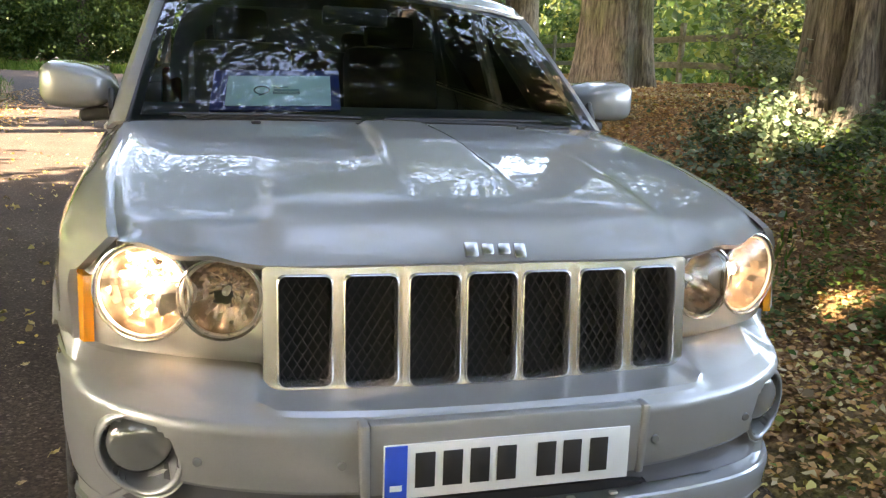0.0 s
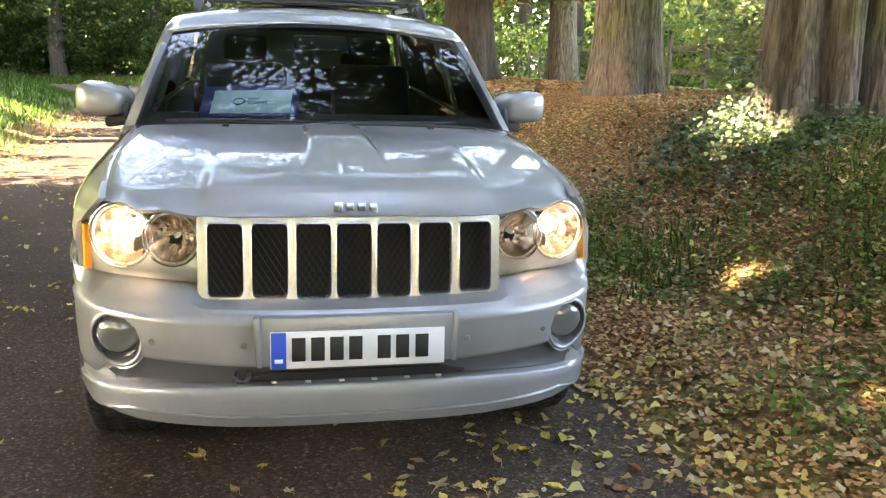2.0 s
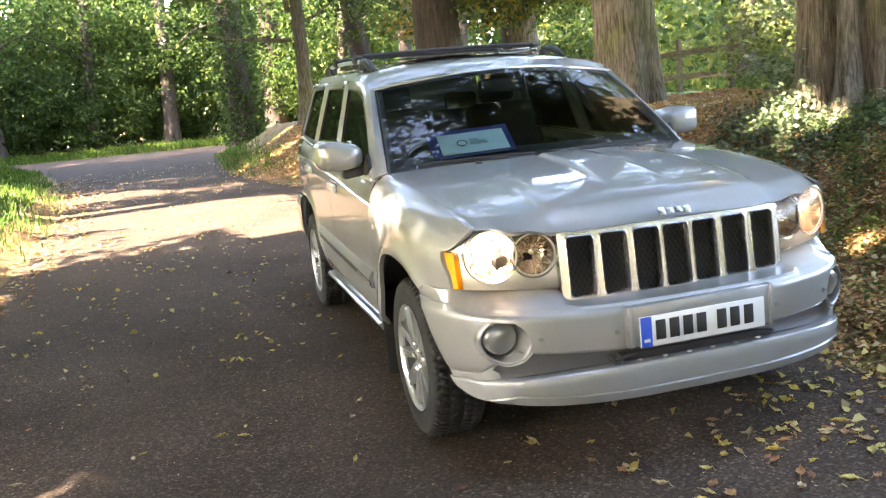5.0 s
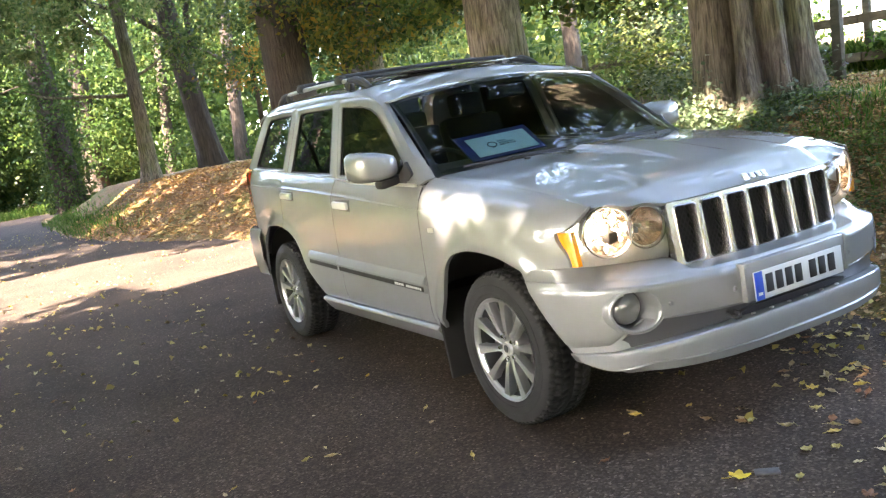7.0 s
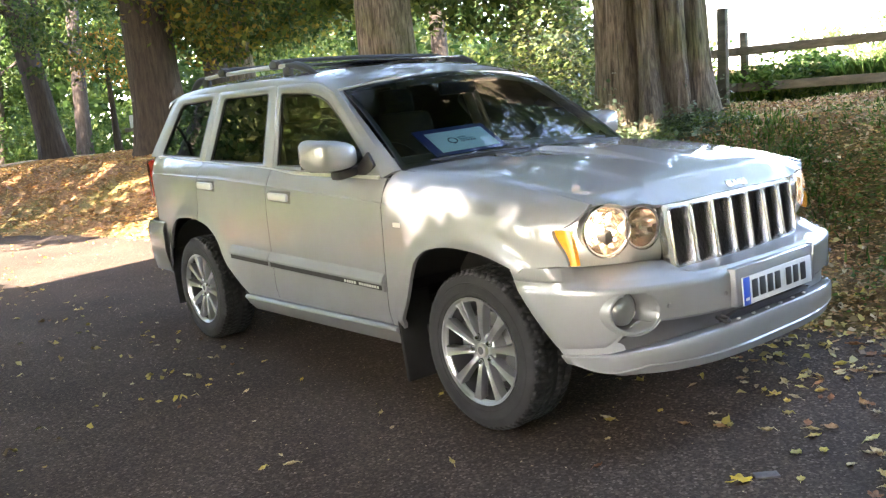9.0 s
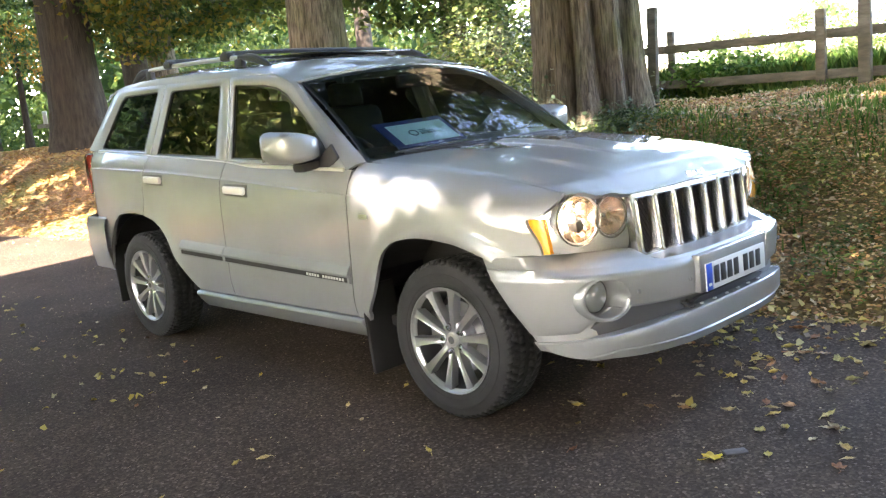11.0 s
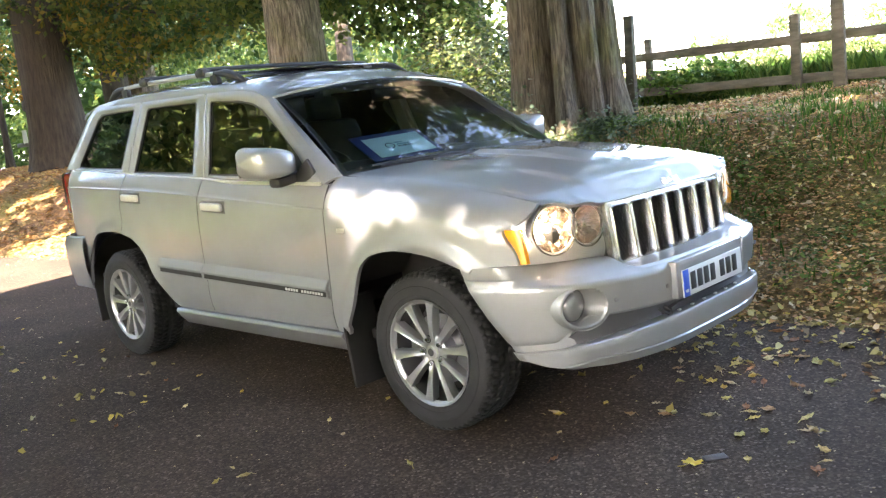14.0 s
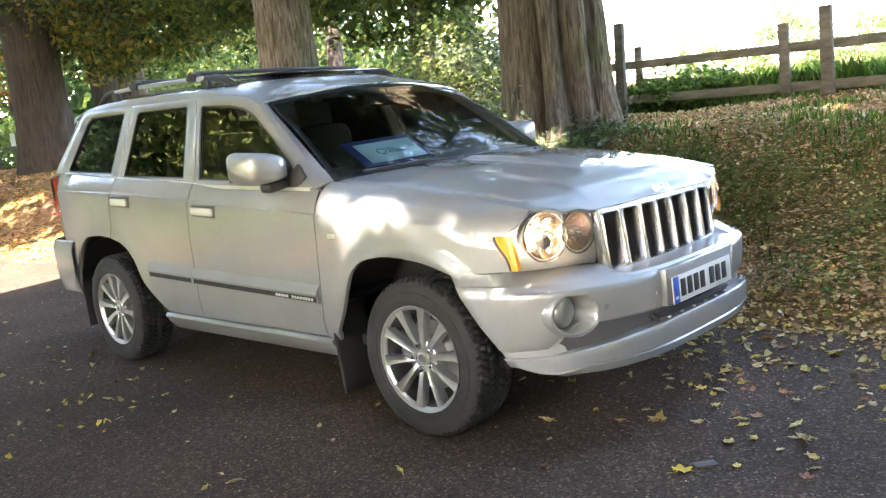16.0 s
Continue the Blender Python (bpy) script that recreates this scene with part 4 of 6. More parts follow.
for k in range(5):
    a = 2 * math.pi * (k + 0.3) / 5
    at_ = (0, 0.057 * math.sin(a), 0.057 * math.cos(a))
    nut = part("wheel_nut", lathe([(-0.098, 0.0001), (-0.0975, 0.006), (-0.094, 0.0095), (-0.075, 0.0105)], 6, "x", at_), CHROME, wheel)
    # black ring on the hub face, painting the shade of a nut pocket
    part("nut_shade_ring", lathe([(-0.0832, 0.0135), (-0.0835, 0.0165), (-0.080, 0.0175)], 20, "x", at_), BLACK, nut, "black ring painted for the shade round the nut")
for x, y, turn in ((0.785, 0.0, 180), (-0.785, 2.78, 14), (0.785, 2.78, 180)):
    copy_thing(wheel, pose(x, y, HUB_Z, turn if turn < 90 else 0, 0, 180 if turn > 90 else 0))
wheel.location = (-0.785, 0.0, HUB_Z)

# ---- cabin ----
dash = [[(x, 0.50 + 0.06 * (x / 0.7) ** 2, 1.145), (x, 0.70, 1.168), (x, 0.92, 1.165), (x, 1.00, 1.12), (x, 1.00, 0.80)] for x in np.linspace(-0.78, 0.78, 21)]
part("dashboard", grid(dash), DASH, car, "dark dashboard top")
part("cabin_floor", box((1.60, 2.9, 0.06), (0, 2.15, 0.50), 0.01), DARK, car, "dark cabin floor")
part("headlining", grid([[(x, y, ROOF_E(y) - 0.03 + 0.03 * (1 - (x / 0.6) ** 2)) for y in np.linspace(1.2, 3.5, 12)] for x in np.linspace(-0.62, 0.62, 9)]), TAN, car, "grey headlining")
wheel_bm = lathe([(-0.014, 0.185), (0, 0.171), (0.014, 0.185), (0, 0.199), (-0.014, 0.185)], 40, "y")
wheel_bm = box((0.12, 0.03, 0.10), (0, 0.01, 0), 0.02, None, wheel_bm)
wheel_bm = box((0.36, 0.016, 0.035), (0, 0.0, -0.01), 0.006, None, wheel_bm)
wheel_bm.transform(Matrix.Translation((-0.37, 1.13, 1.06)) @ Matrix.Rotation(radians(-25), 4, "X"))
part("steering_wheel", wheel_bm, DASH, car, "dark steering wheel")
part("rear_view_mirror", box((0.25, 0.035, 0.07), (0.0, 1.02, 1.50), 0.012), DASH, car, "dark rear-view mirror")
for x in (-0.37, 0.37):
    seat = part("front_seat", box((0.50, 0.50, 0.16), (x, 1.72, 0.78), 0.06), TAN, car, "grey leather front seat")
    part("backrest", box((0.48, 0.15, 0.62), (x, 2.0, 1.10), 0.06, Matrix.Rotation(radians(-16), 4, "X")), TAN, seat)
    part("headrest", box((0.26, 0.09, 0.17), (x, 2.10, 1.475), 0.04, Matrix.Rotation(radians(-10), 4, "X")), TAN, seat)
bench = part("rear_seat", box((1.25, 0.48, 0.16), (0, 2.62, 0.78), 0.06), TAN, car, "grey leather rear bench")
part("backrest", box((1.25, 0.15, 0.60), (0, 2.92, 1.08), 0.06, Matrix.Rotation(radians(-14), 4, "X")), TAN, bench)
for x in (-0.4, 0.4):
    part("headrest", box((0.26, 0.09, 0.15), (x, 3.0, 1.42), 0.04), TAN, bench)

# ---- card behind the windscreen ----
card = tagged(new("sign_board"), "navy and pale mint sign board leaning inside the windscreen", "sign")
a, b, c = Vector((-0.500, 0.575, 1.188)), Vector((-0.165, 0.530, 1.200)), Vector((-0.462, 0.758, 1.292))
ux = (b - a).normalized()
uz = ((c - a) - ux * (c - a).dot(ux)).normalized()
frame_m = Matrix((ux, uz, ux.cross(uz))).transposed().to_4x4()
frame_m.translation = a + Vector((0, 0.008, -0.012))


def on_card(name, bm, mat, label=""):
    bm.transform(frame_m)
    return part(name, bm, mat, card, label)


on_card("board", box((0.425, 0.255, 0.008), (0.163, 0.108, -0.006), 0.002), BOARD_BLUE, "navy board")
on_card("panel", box((0.345, 0.190, 0.002), (0.172, 0.098, 0.000), 0.0005), BOARD_PALE, "pale mint panel")
ring_bm = lathe([(0.001, 0.022), (0.0025, 0.022), (0.0025, 0.027), (0.001, 0.027)], 28, "z", (0.115, 0.098, 0))
on_card("emblem", ring_bm, INK, "dark ring emblem")
on_card("emblem_tail", box((0.020, 0.005, 0.0015), (0.115, 0.069, 0.002), 0.0004, Matrix.Rotation(radians(25), 4, "Z")), INK, "dark tail")
on_card("bar", box((0.050, 0.011, 0.0012), (0.178, 0.118, 0.002), 0.0003), INK_PALE, "grey bar")
on_card("bar", box((0.085, 0.011, 0.0012), (0.197, 0.099, 0.002), 0.0003), INK_PALE, "grey bar")
word = bpy.data.curves.new("word", "FONT")
word.body, word.size, word.extrude, word.align_x = "REVIEWS", 0.023, 0.0004, "LEFT"
text_ob = new("lettering", word)
text_ob.data.materials.append(INK)
text_ob.matrix_world = frame_m @ pose(0.152, 0.072, 0.002)
text_ob.parent = card


# ---- materials of the lane and the wood ----
ROAD = material("asphalt", (0.05, 0.05, 0.05), 0.92)
co = node(ROAD, "ShaderNodeTexCoord")
vor = node(ROAD, "ShaderNodeTexVoronoi", Scale=105.0)
link(ROAD, co.outputs["Object"], vor.inputs["Vector"])
sep = node(ROAD, "ShaderNodeSeparateColor")
link(ROAD, vor.outputs["Color"], sep.inputs[0])
chip = node(ROAD, "ShaderNodeValToRGB")
chips = chip.color_ramp.elements
chips.new(0.6)
chips.new(0.9)
for e_, (p_, c_) in zip(chips, ((0.0, (0.050, 0.038, 0.029)), (0.6, (0.080, 0.061, 0.046)), (0.9, (0.112, 0.087, 0.067)), (1.0, (0.20, 0.16, 0.128)))):
    e_.position, e_.color = p_, (*c_, 1)
link(ROAD, sep.outputs[0], chip.inputs[0])
patch = vary(ROAD, [(0.70, 0.68, 0.67), (1.10, 1.06, 1.02)], 0.9, 6, [0.35, 0.68], socket=None)
link(ROAD, mix(ROAD, chip.outputs[0], patch, 1.0, "MULTIPLY"), bsdf(ROAD).inputs["Base Color"])
bumpy(ROAD, 90, 0.6, 0.006, 5)
bsdf(ROAD).inputs["Specular IOR Level"].default_value = 0.12
GROUND = material("leaf_mould", (0.10, 0.06, 0.035), 0.95)
fine = vary(GROUND, [(0.08, 0.050, 0.028), (0.20, 0.12, 0.06), (0.33, 0.20, 0.10), (0.44, 0.30, 0.16)], 26, 6, [0.25, 0.45, 0.6, 0.8], socket=None)
moss = vary(GROUND, [(0.9, 0.8, 0.7), (0.55, 0.75, 0.35)], 0.55, 5, [0.45, 0.62], socket=None)
link(GROUND, mix(GROUND, fine, moss, 1.0, "MULTIPLY"), bsdf(GROUND).inputs["Base Color"])
bumpy(GROUND, 30, 1.0, 0.03)
BARK = material("bark", (0.2, 0.15, 0.11), 0.9)
ridge = vary(BARK, [(0.060, 0.047, 0.033), (0.17, 0.137, 0.098), (0.30, 0.250, 0.185)], 7, 9, [0.36, 0.5, 0.66], socket=None, stretch=(4.5, 4.5, 0.5), distortion=0.8)
lichen = vary(BARK, [(1.0, 1.0, 1.0), (0.72, 0.86, 0.55)], 1.3, 5, [0.48, 0.66], socket=None)
link(BARK, mix(BARK, ridge, lichen, 1.0, "MULTIPLY"), bsdf(BARK).inputs["Base Color"])
bumpy(BARK, 9, 1.0, 0.08, 9, (4.5, 4.5, 0.45))
# bark coloured darker for trunks that stand backlit or in shade
BARK_SHADED = material("shaded_bark", (0.09, 0.065, 0.05), 0.95)
vary(BARK_SHADED, [(0.020, 0.014, 0.010), (0.050, 0.036, 0.026), (0.085, 0.064, 0.046)], 6, 8, [0.3, 0.5, 0.75], stretch=(3.0, 3.0, 0.4))
bumpy(BARK_SHADED, 9, 1.0, 0.04, 8, (3.0, 3.0, 0.4))
FENCE_WOOD = material("weathered_oak", (0.15, 0.12, 0.09), 0.85)
vary(FENCE_WOOD, [(0.045, 0.042, 0.028), (0.090, 0.083, 0.056), (0.14, 0.13, 0.095)], 7, 8, stretch=(6, 0.6, 2.5))
bumpy(FENCE_WOOD, 20, 0.6, 0.008)
LEAF_GREEN = foliage("leaves_green", [(0.024, 0.050, 0.012), (0.050, 0.088, 0.020), (0.085, 0.125, 0.028), (0.130, 0.165, 0.038), (0.20, 0.20, 0.042)])
LEAF_BRIGHT = foliage("leaves_yellow_green", [(0.05, 0.09, 0.025), (0.10, 0.155, 0.045), (0.17, 0.22, 0.07), (0.25, 0.28, 0.10), (0.29, 0.29, 0.12)], 0.45, 0.75)
LEAF_MIXED = foliage("leaves_green_turning", [(0.024, 0.050, 0.012), (0.050, 0.085, 0.020), (0.090, 0.120, 0.026), (0.15, 0.165, 0.034), (0.24, 0.20, 0.035), (0.32, 0.19, 0.03)])
LEAF_AUTUMN = foliage("leaves_orange", [(0.25, 0.10, 0.02), (0.42, 0.20, 0.03), (0.45, 0.30, 0.05)])
# leaf colours darkened for foliage lying in the wood's shade
LEAF_SHADED = foliage("leaves_deep_shade", [(0.025, 0.055, 0.014), (0.045, 0.090, 0.020), (0.075, 0.125, 0.028), (0.115, 0.155, 0.035)], 0.5)
IVY = foliage("ivy_leaves", [(0.045, 0.075, 0.036), (0.08, 0.125, 0.06), (0.14, 0.185, 0.10), (0.22, 0.26, 0.16)], 0.30, 0.2)
LITTER = foliage("fallen_leaves", [(0.20, 0.10, 0.04), (0.33, 0.17, 0.06), (0.46, 0.235, 0.08), (0.52, 0.27, 0.07), (0.46, 0.31, 0.14), (0.58, 0.41, 0.11)], 0.6, 0.1)
LITTER_YELLOW = foliage("yellow_fallen_leaves", [(0.16, 0.10, 0.05), (0.34, 0.25, 0.08), (0.46, 0.36, 0.10), (0.55, 0.42, 0.07), (0.40, 0.36, 0.16)], 0.5, 0.12)
GRASS = foliage("grass_blades", [(0.035, 0.085, 0.015), (0.07, 0.15, 0.022), (0.12, 0.21, 0.035), (0.19, 0.25, 0.06)], 0.45, 0.58)

# ---- ground ----
ROAD_R = curve((-60, 2.2), (-20, 1.6), (-5, 1.22), (0, 1.22), (4, 1.2), (8, 1.15), (11, 0.95), (14, 0.15), (20, -0.6), (30, -0.5), (37, 0.0), (39, 6), (41, 30))
ROAD_L = curve((-60, -3.4), (0, -3.5), (7, -3.65), (13, -3.98), (20, -4.85), (26, -5.8), (33, -7.6), (38, -11), (40, -16), (43, -40))


def smooth(a, b, x):
    t = np.clip((x - a) / (b - a), 0, 1)
    return t * t * (3 - 2 * t)


LANE = 0.02


def height(x, y):
    """The lie of the land: a level lane between a leafy bank and a grass verge."""
    x, y = np.asarray(x, float), np.asarray(y, float)
    r = x - ROAD_R(y)
    bank = 0.16 * smooth(0.0, 0.5, r) + 0.86 * smooth(0.5, 2.6, r) + 0.10 * smooth(2.4, 6, r)
    bank = bank * (1 - smooth(30, 40, y))
    field = -0.035 * np.clip(x - 7.5, 0, 60)
    hill = 9.0 * smooth(110, 260, x)
    l = ROAD_L(y) - x
    verge = 0.12 * smooth(0.0, 0.5, l) + 0.75 * smooth(0.2, 2.6, l)
    verge = verge * (1 - smooth(24, 36, y))
    far = 0.35 * smooth(44, 50, y)
    lumps = 0.035 * np.sin(x * 2.1 + 1.3 * np.sin(y * 1.1)) * np.sin(y * 1.7 + 0.8 * np.sin(x)) * np.clip(np.maximum(r, l) / 0.8, 0, 1)
    return LANE + bank + verge + field + far + hill + lumps


nx = np.unique(np.r_[np.linspace(-160, -12, 24), np.linspace(-12, -2.8, 47), np.linspace(-2.8, 1.1, 14), np.linspace(1.1, 9, 80), np.linspace(9, 60, 30), np.linspace(60, 320, 24)])
ny = np.unique(np.r_[np.linspace(-140, -8, 24), np.linspace(-8, 14, 90), np.linspace(14, 60, 60), np.linspace(60, 300, 20)])
gx, gy = np.meshgrid(nx, ny, indexing="ij")
gz = height(gx, gy)
inside = (gx > ROAD_L(gy) + 0.15) & (gx < ROAD_R(gy) - 0.15)
gz = np.where(inside, gz - 0.03, gz)
n, m = gx.shape
idx = np.arange(n * m).reshape(n, m)
quads = np.stack([idx[:-1, :-1], idx[1:, :-1], idx[1:, 1:], idx[:-1, 1:]], -1).reshape(-1, 4)
ground = mesh_object("ground", np.stack([gx, gy, gz], -1).reshape(-1, 3), quads.tolist(), GROUND, sharp=0)
tagged(ground, "brown leaf-covered woodland bank and verge", "ground", kind="structure")
MEADOW = material("meadow_grass", (0.10, 0.17, 0.03), 0.9)
vary(MEADOW, [(0.07, 0.13, 0.02), (0.13, 0.21, 0.035), (0.22, 0.26, 0.06)], 0.8, 8)
bumpy(MEADOW, 8, 1.0, 0.1)
ground.data.materials.append(MEADOW)
grassy = np.zeros((n - 1, m - 1), int)
grassy[(gx[:-1, :-1] > 6.6) & (gy[:-1, :-1] < 60)] = 1
grassy[(ROAD_L(gy[:-1, :-1]) - gx[:-1, :-1] > 0.7) & (gy[:-1, :-1] < 45)] = 1
ground.data.polygons.foreach_set("material_index", grassy.reshape(-1))
rows = []
for y in np.r_[np.linspace(-60, -6, 20), np.linspace(-5.5, 36, 120), np.linspace(36.3, 43, 24)]:
    wob = 0.05 * math.sin(y * 3.1) + 0.03 * math.sin(y * 7.3)
    rows.append([(x, y, LANE + 0.002) for x in np.linspace(ROAD_L(y) + wob, ROAD_R(y) + 0.05 * math.sin(y * 4.3), 12)])
tagged(part("road", grid(rows), ROAD, None, "", 0), "worn grey asphalt lane", "road", kind="structure")

# ---- leaves ----
rng = np.random.default_rng(7)
# chosen sun spots: the crowns are cut open towards the sun from each
LIT = [((-0.92, 0.44, 1.03), 0.10), ((-0.92, 0.33, 0.96), 0.10), ((-0.92, 0.50, 0.93), 0.06), ((-0.92, 0.38, 0.84), 0.055), ((-0.92, 0.20, 1.03), 0.075), ((-0.92, 0.18, 0.92), 0.06), ((-0.92, 0.06, 0.99), 0.07), ((-0.92, -0.06, 0.93), 0.06), ((-0.92, -0.18, 0.96), 0.055), ((-0.92, -0.29, 0.91), 0.05), ((-0.90, 0.57, 1.08), 0.05), ((-0.92, 0.95, 0.80), 0.03), ((-0.92, 1.3, 0.95), 0.03), ((-0.8, 9.3, 0), 1.05), ((-2.1, 11.0, 0), 1.1), ((0.4, 8.2, 0), 0.95), ((0.9, 9.7, 0.1), 0.75), ((-3.3, 12.4, 0), 0.7), ((-0.2, 7.2, 0), 0.5), ((-5.3, 15.5, 0.8), 1.0),
       ((2.4, 12.3, 0.8), 0.13), ((2.2, 14.6, 0.9), 0.14), ((3.4, 13.4, 1.0), 0.12), ((3.2, 2.70, 1.15), 0.22), ((3.3, 2.3, 1.05), 0.14), ((3.0, 3.1, 1.1), 0.14), ((4.6, 0.2, 1.1), 0.14), ((5.0, -0.3, 1.1), 0.12), ((2.8, 2.5, 0.95), 0.10), ((2.35, 0.85, 0.3), 0.12), ((5.3, 5.2, 2.0), 0.45), ((5.6, 4.9, 1.5), 0.35), ((3.15, 3.0, 1.25), 0.16), ((3.0, 2.5, 1.15), 0.14), ((2.8, 5.2, 0.8), 0.09), ((3.3, 6.2, 0.95), 0.10), ((3.0, 4.4, 0.9), 0.08), ((2.5, 5.9, 0.8), 0.08), ((3.6, 5.4, 1.0), 0.08), ((2.2, 4.9, 0.6), 0.07), ((2.9, 6.9, 0.9), 0.10), ((1.9, 6.6, 0.5), 0.08), ((2.4, 3.4, 0.7), 0.07), ((2.9, -0.4, 0.9), 0.07), ((3.4, 0.6, 1.0), 0.08),
       # unseen verge spots here are sunlit to bounce light onto the doors
       ((-7.4, 4.2, 0.7), 1.6), ((-5.3, 8.0, 0.6), 0.8), ((-7.4, 1.0, 0.7), 1.6), ((-7.4, -2.2, 0.7), 1.6), ((10.4, 2.2, 0.8), 1.25), ((10.2, 5.2, 0.8), 1.3), ((10.4, -1.6, 0.8), 1.3), ((13.0, 1.5, 0.7), 2.2), ((-7.6, 6.8, 2.2), 1.5), ((-7.6, 9.8, 2.6), 1.4), ((-7.8, 13.0, 2.8), 1.6), ((-8.3, 17.0, 3.0), 1.6), ((-7.7, 11.0, 4.6), 1.4), ((-8.2, 15.0, 5.0), 1.5), ((-7.8, 9.5, 6.2), 1.3), ((-8.0, 12.5, 6.8), 1.5), ((-8.2, 16.5, 7.2), 1.6), ((-7.2, 6.5, 2.4), 0.8), ((-7.3, 5.0, 4.4), 0.8),
       ((1.5, 24, 0.5), 0.5), ((3.2, 19.5, 1), 0.25)]
# more gaps cut in the crowns, for small flecks of sun on the leafy bank
fleck = np.random.default_rng(23)
for _ in range(46):
    fx, fy = fleck.uniform(1.7, 5.2), fleck.uniform(-1.5, 8.5)
    LIT.append(((fx, fy, 0.35 * (fx - 1.2)), float(fleck.uniform(0.04, 0.08))))


def shading(p):
    """Which of the leaves at p stay: those that leave the sunlit gaps of the canopy open."""
    keep = np.ones(len(p), bool)
    d = np.array(SUN_FROM)
    for q, r in LIT:
        v = p - np.array(q)
        along = v @ d
        keep &= ~((along > 1.5) & (np.linalg.norm(v - along[:, None] * d, axis=1) < r * 1.12))
    return keep


def leaf_mesh(name, p, size, mat, flat=0.0, aspect=0.55, curl=0.18, label="", kind="", parent=None, category="", rich=False):
    """Many single leaves in one mesh: places, sizes; flat: how level they lie."""
    k = len(p)
    size = np.broadcast_to(size, (k,)) * rng.uniform(0.6, 1.25, k)
    nrm = rng.normal(size=(k, 3))
    nrm[:, 2] = np.abs(nrm[:, 2]) + flat * 4
    nrm /= np.linalg.norm(nrm, axis=1)[:, None]
    a = np.cross(nrm, rng.normal(size=(k, 3)))
    a /= np.linalg.norm(a, axis=1)[:, None]
    b = np.cross(nrm, a)
    if rich:
        shape = [(-0.5, 0, 0), (-0.15, 0.5, 1), (0.22, 0.38, 1), (0.55, 0, 0.2), (0.22, -0.38, 1), (-0.15, -0.5, 1)]
    else:
        shape = [(-0.5, 0, 0), (0.0, 0.5, 1), (0.55, 0, 0), (0.0, -0.5, 1)]
    vs = np.stack([p + size[:, None] * (u * a + aspect * v * b + curl * w * nrm * rng.uniform(-0.3, 1, (k, 1))) for u, v, w in shape], 1)
    c = len(shape)
    me = bpy.data.meshes.new(name)
    me.vertices.add(k * c)
    me.vertices.foreach_set("co", vs.reshape(-1))
    me.loops.add(k * c)
    me.loops.foreach_set("vertex_index", np.arange(k * c))
    me.polygons.add(k)
    me.polygons.foreach_set("loop_start", np.arange(k) * c)
    me.materials.append(mat)
    me.update(calc_edges=True)
    ob = new(name, me)
    if parent:
        ob.parent = parent
    return tagged(ob, label, category, kind=kind)


def cloud(centre, radii, clumps, per, spread, under=0.0):
    """Leaf places in clumps through an uneven ball."""
    c = rng.normal(size=(clumps, 3))
    c /= np.linalg.norm(c, axis=1)[:, None]
    c *= rng.uniform(0.35, 1.0, (clumps, 1)) ** 0.6
    c = c * np.array(radii) + np.array(centre)
    s = spread * rng.uniform(0.5, 1.3, (clumps, 1, 1))
    return (c[:, None] + rng.normal(size=(clumps, per, 3)) * s * np.array([1, 1, 0.55])).reshape(-1, 3)


GROOVES = ((0.35, 0.16, 0.8), (1.15, 0.14, 0.9), (1.9, 0.15, 0.8), (2.62, 0.12, 0.8), (3.33, 0.11, 1.15), (3.98, 0.10, 0.75), (4.62, 0.12, 1.0), (5.35, 0.13, 0.9))


def trunk_mesh(foot, top, r0, r1, lobes=0.0, flare=0.35, bend=0.0, rings=44, segs=72, seed=1, furrow=0.0):
    """A tapered trunk: fluted, flaring into roots at its foot, uneven."""
    a, b = Vector(foot), Vector(top)
    rows = []
    for i in range(rings):
        t = (i / (rings - 1)) ** 1.6
        c = a.lerp(b, t) + Vector((bend * math.sin(t * 3.1), 0.5 * bend * math.sin(t * 4.0 + seed), 0))
        h = (b - a).length * t
        r = r0 + (r1 - r0) * t ** 0.8
        f = flare * math.exp(-h / 0.55)
        ring = []
        for k in range(segs):
            th = 2 * math.pi * k / segs
            q = 1 + f * (1 + 0.6 * math.sin(5 * th + seed) + 0.4 * math.sin(8 * th + 2 * seed))
            if lobes > 0.1:
                for c_, w_, a_ in GROOVES:
                    d_ = (th - c_ + 0.06 * math.sin(h * 1.1 + 3 * c_) + math.pi) % (2 * math.pi) - math.pi
                    q -= lobes * a_ * math.exp(-(d_ / w_) ** 2) * (0.55 + 0.45 * math.exp(-h / 2.2))
                q += 0.06
            else:
                q += lobes * (0.8 * abs(math.sin(2.0 * th + seed + 0.10 * h)) ** 0.7 - 0.5)
            q += 0.05 * noise.noise(Vector((math.cos(th) * 2 + seed, math.sin(th) * 2, h * 0.9))) + furrow * abs(noise.noise(Vector((math.cos(th) * 11 + seed, math.sin(th) * 11, h * 0.8))))
            ring.append((c.x + r * q * math.cos(th), c.y + r * q * math.sin(th), c.z))
        rows.append(ring)
    return grid(rows, closed=True)


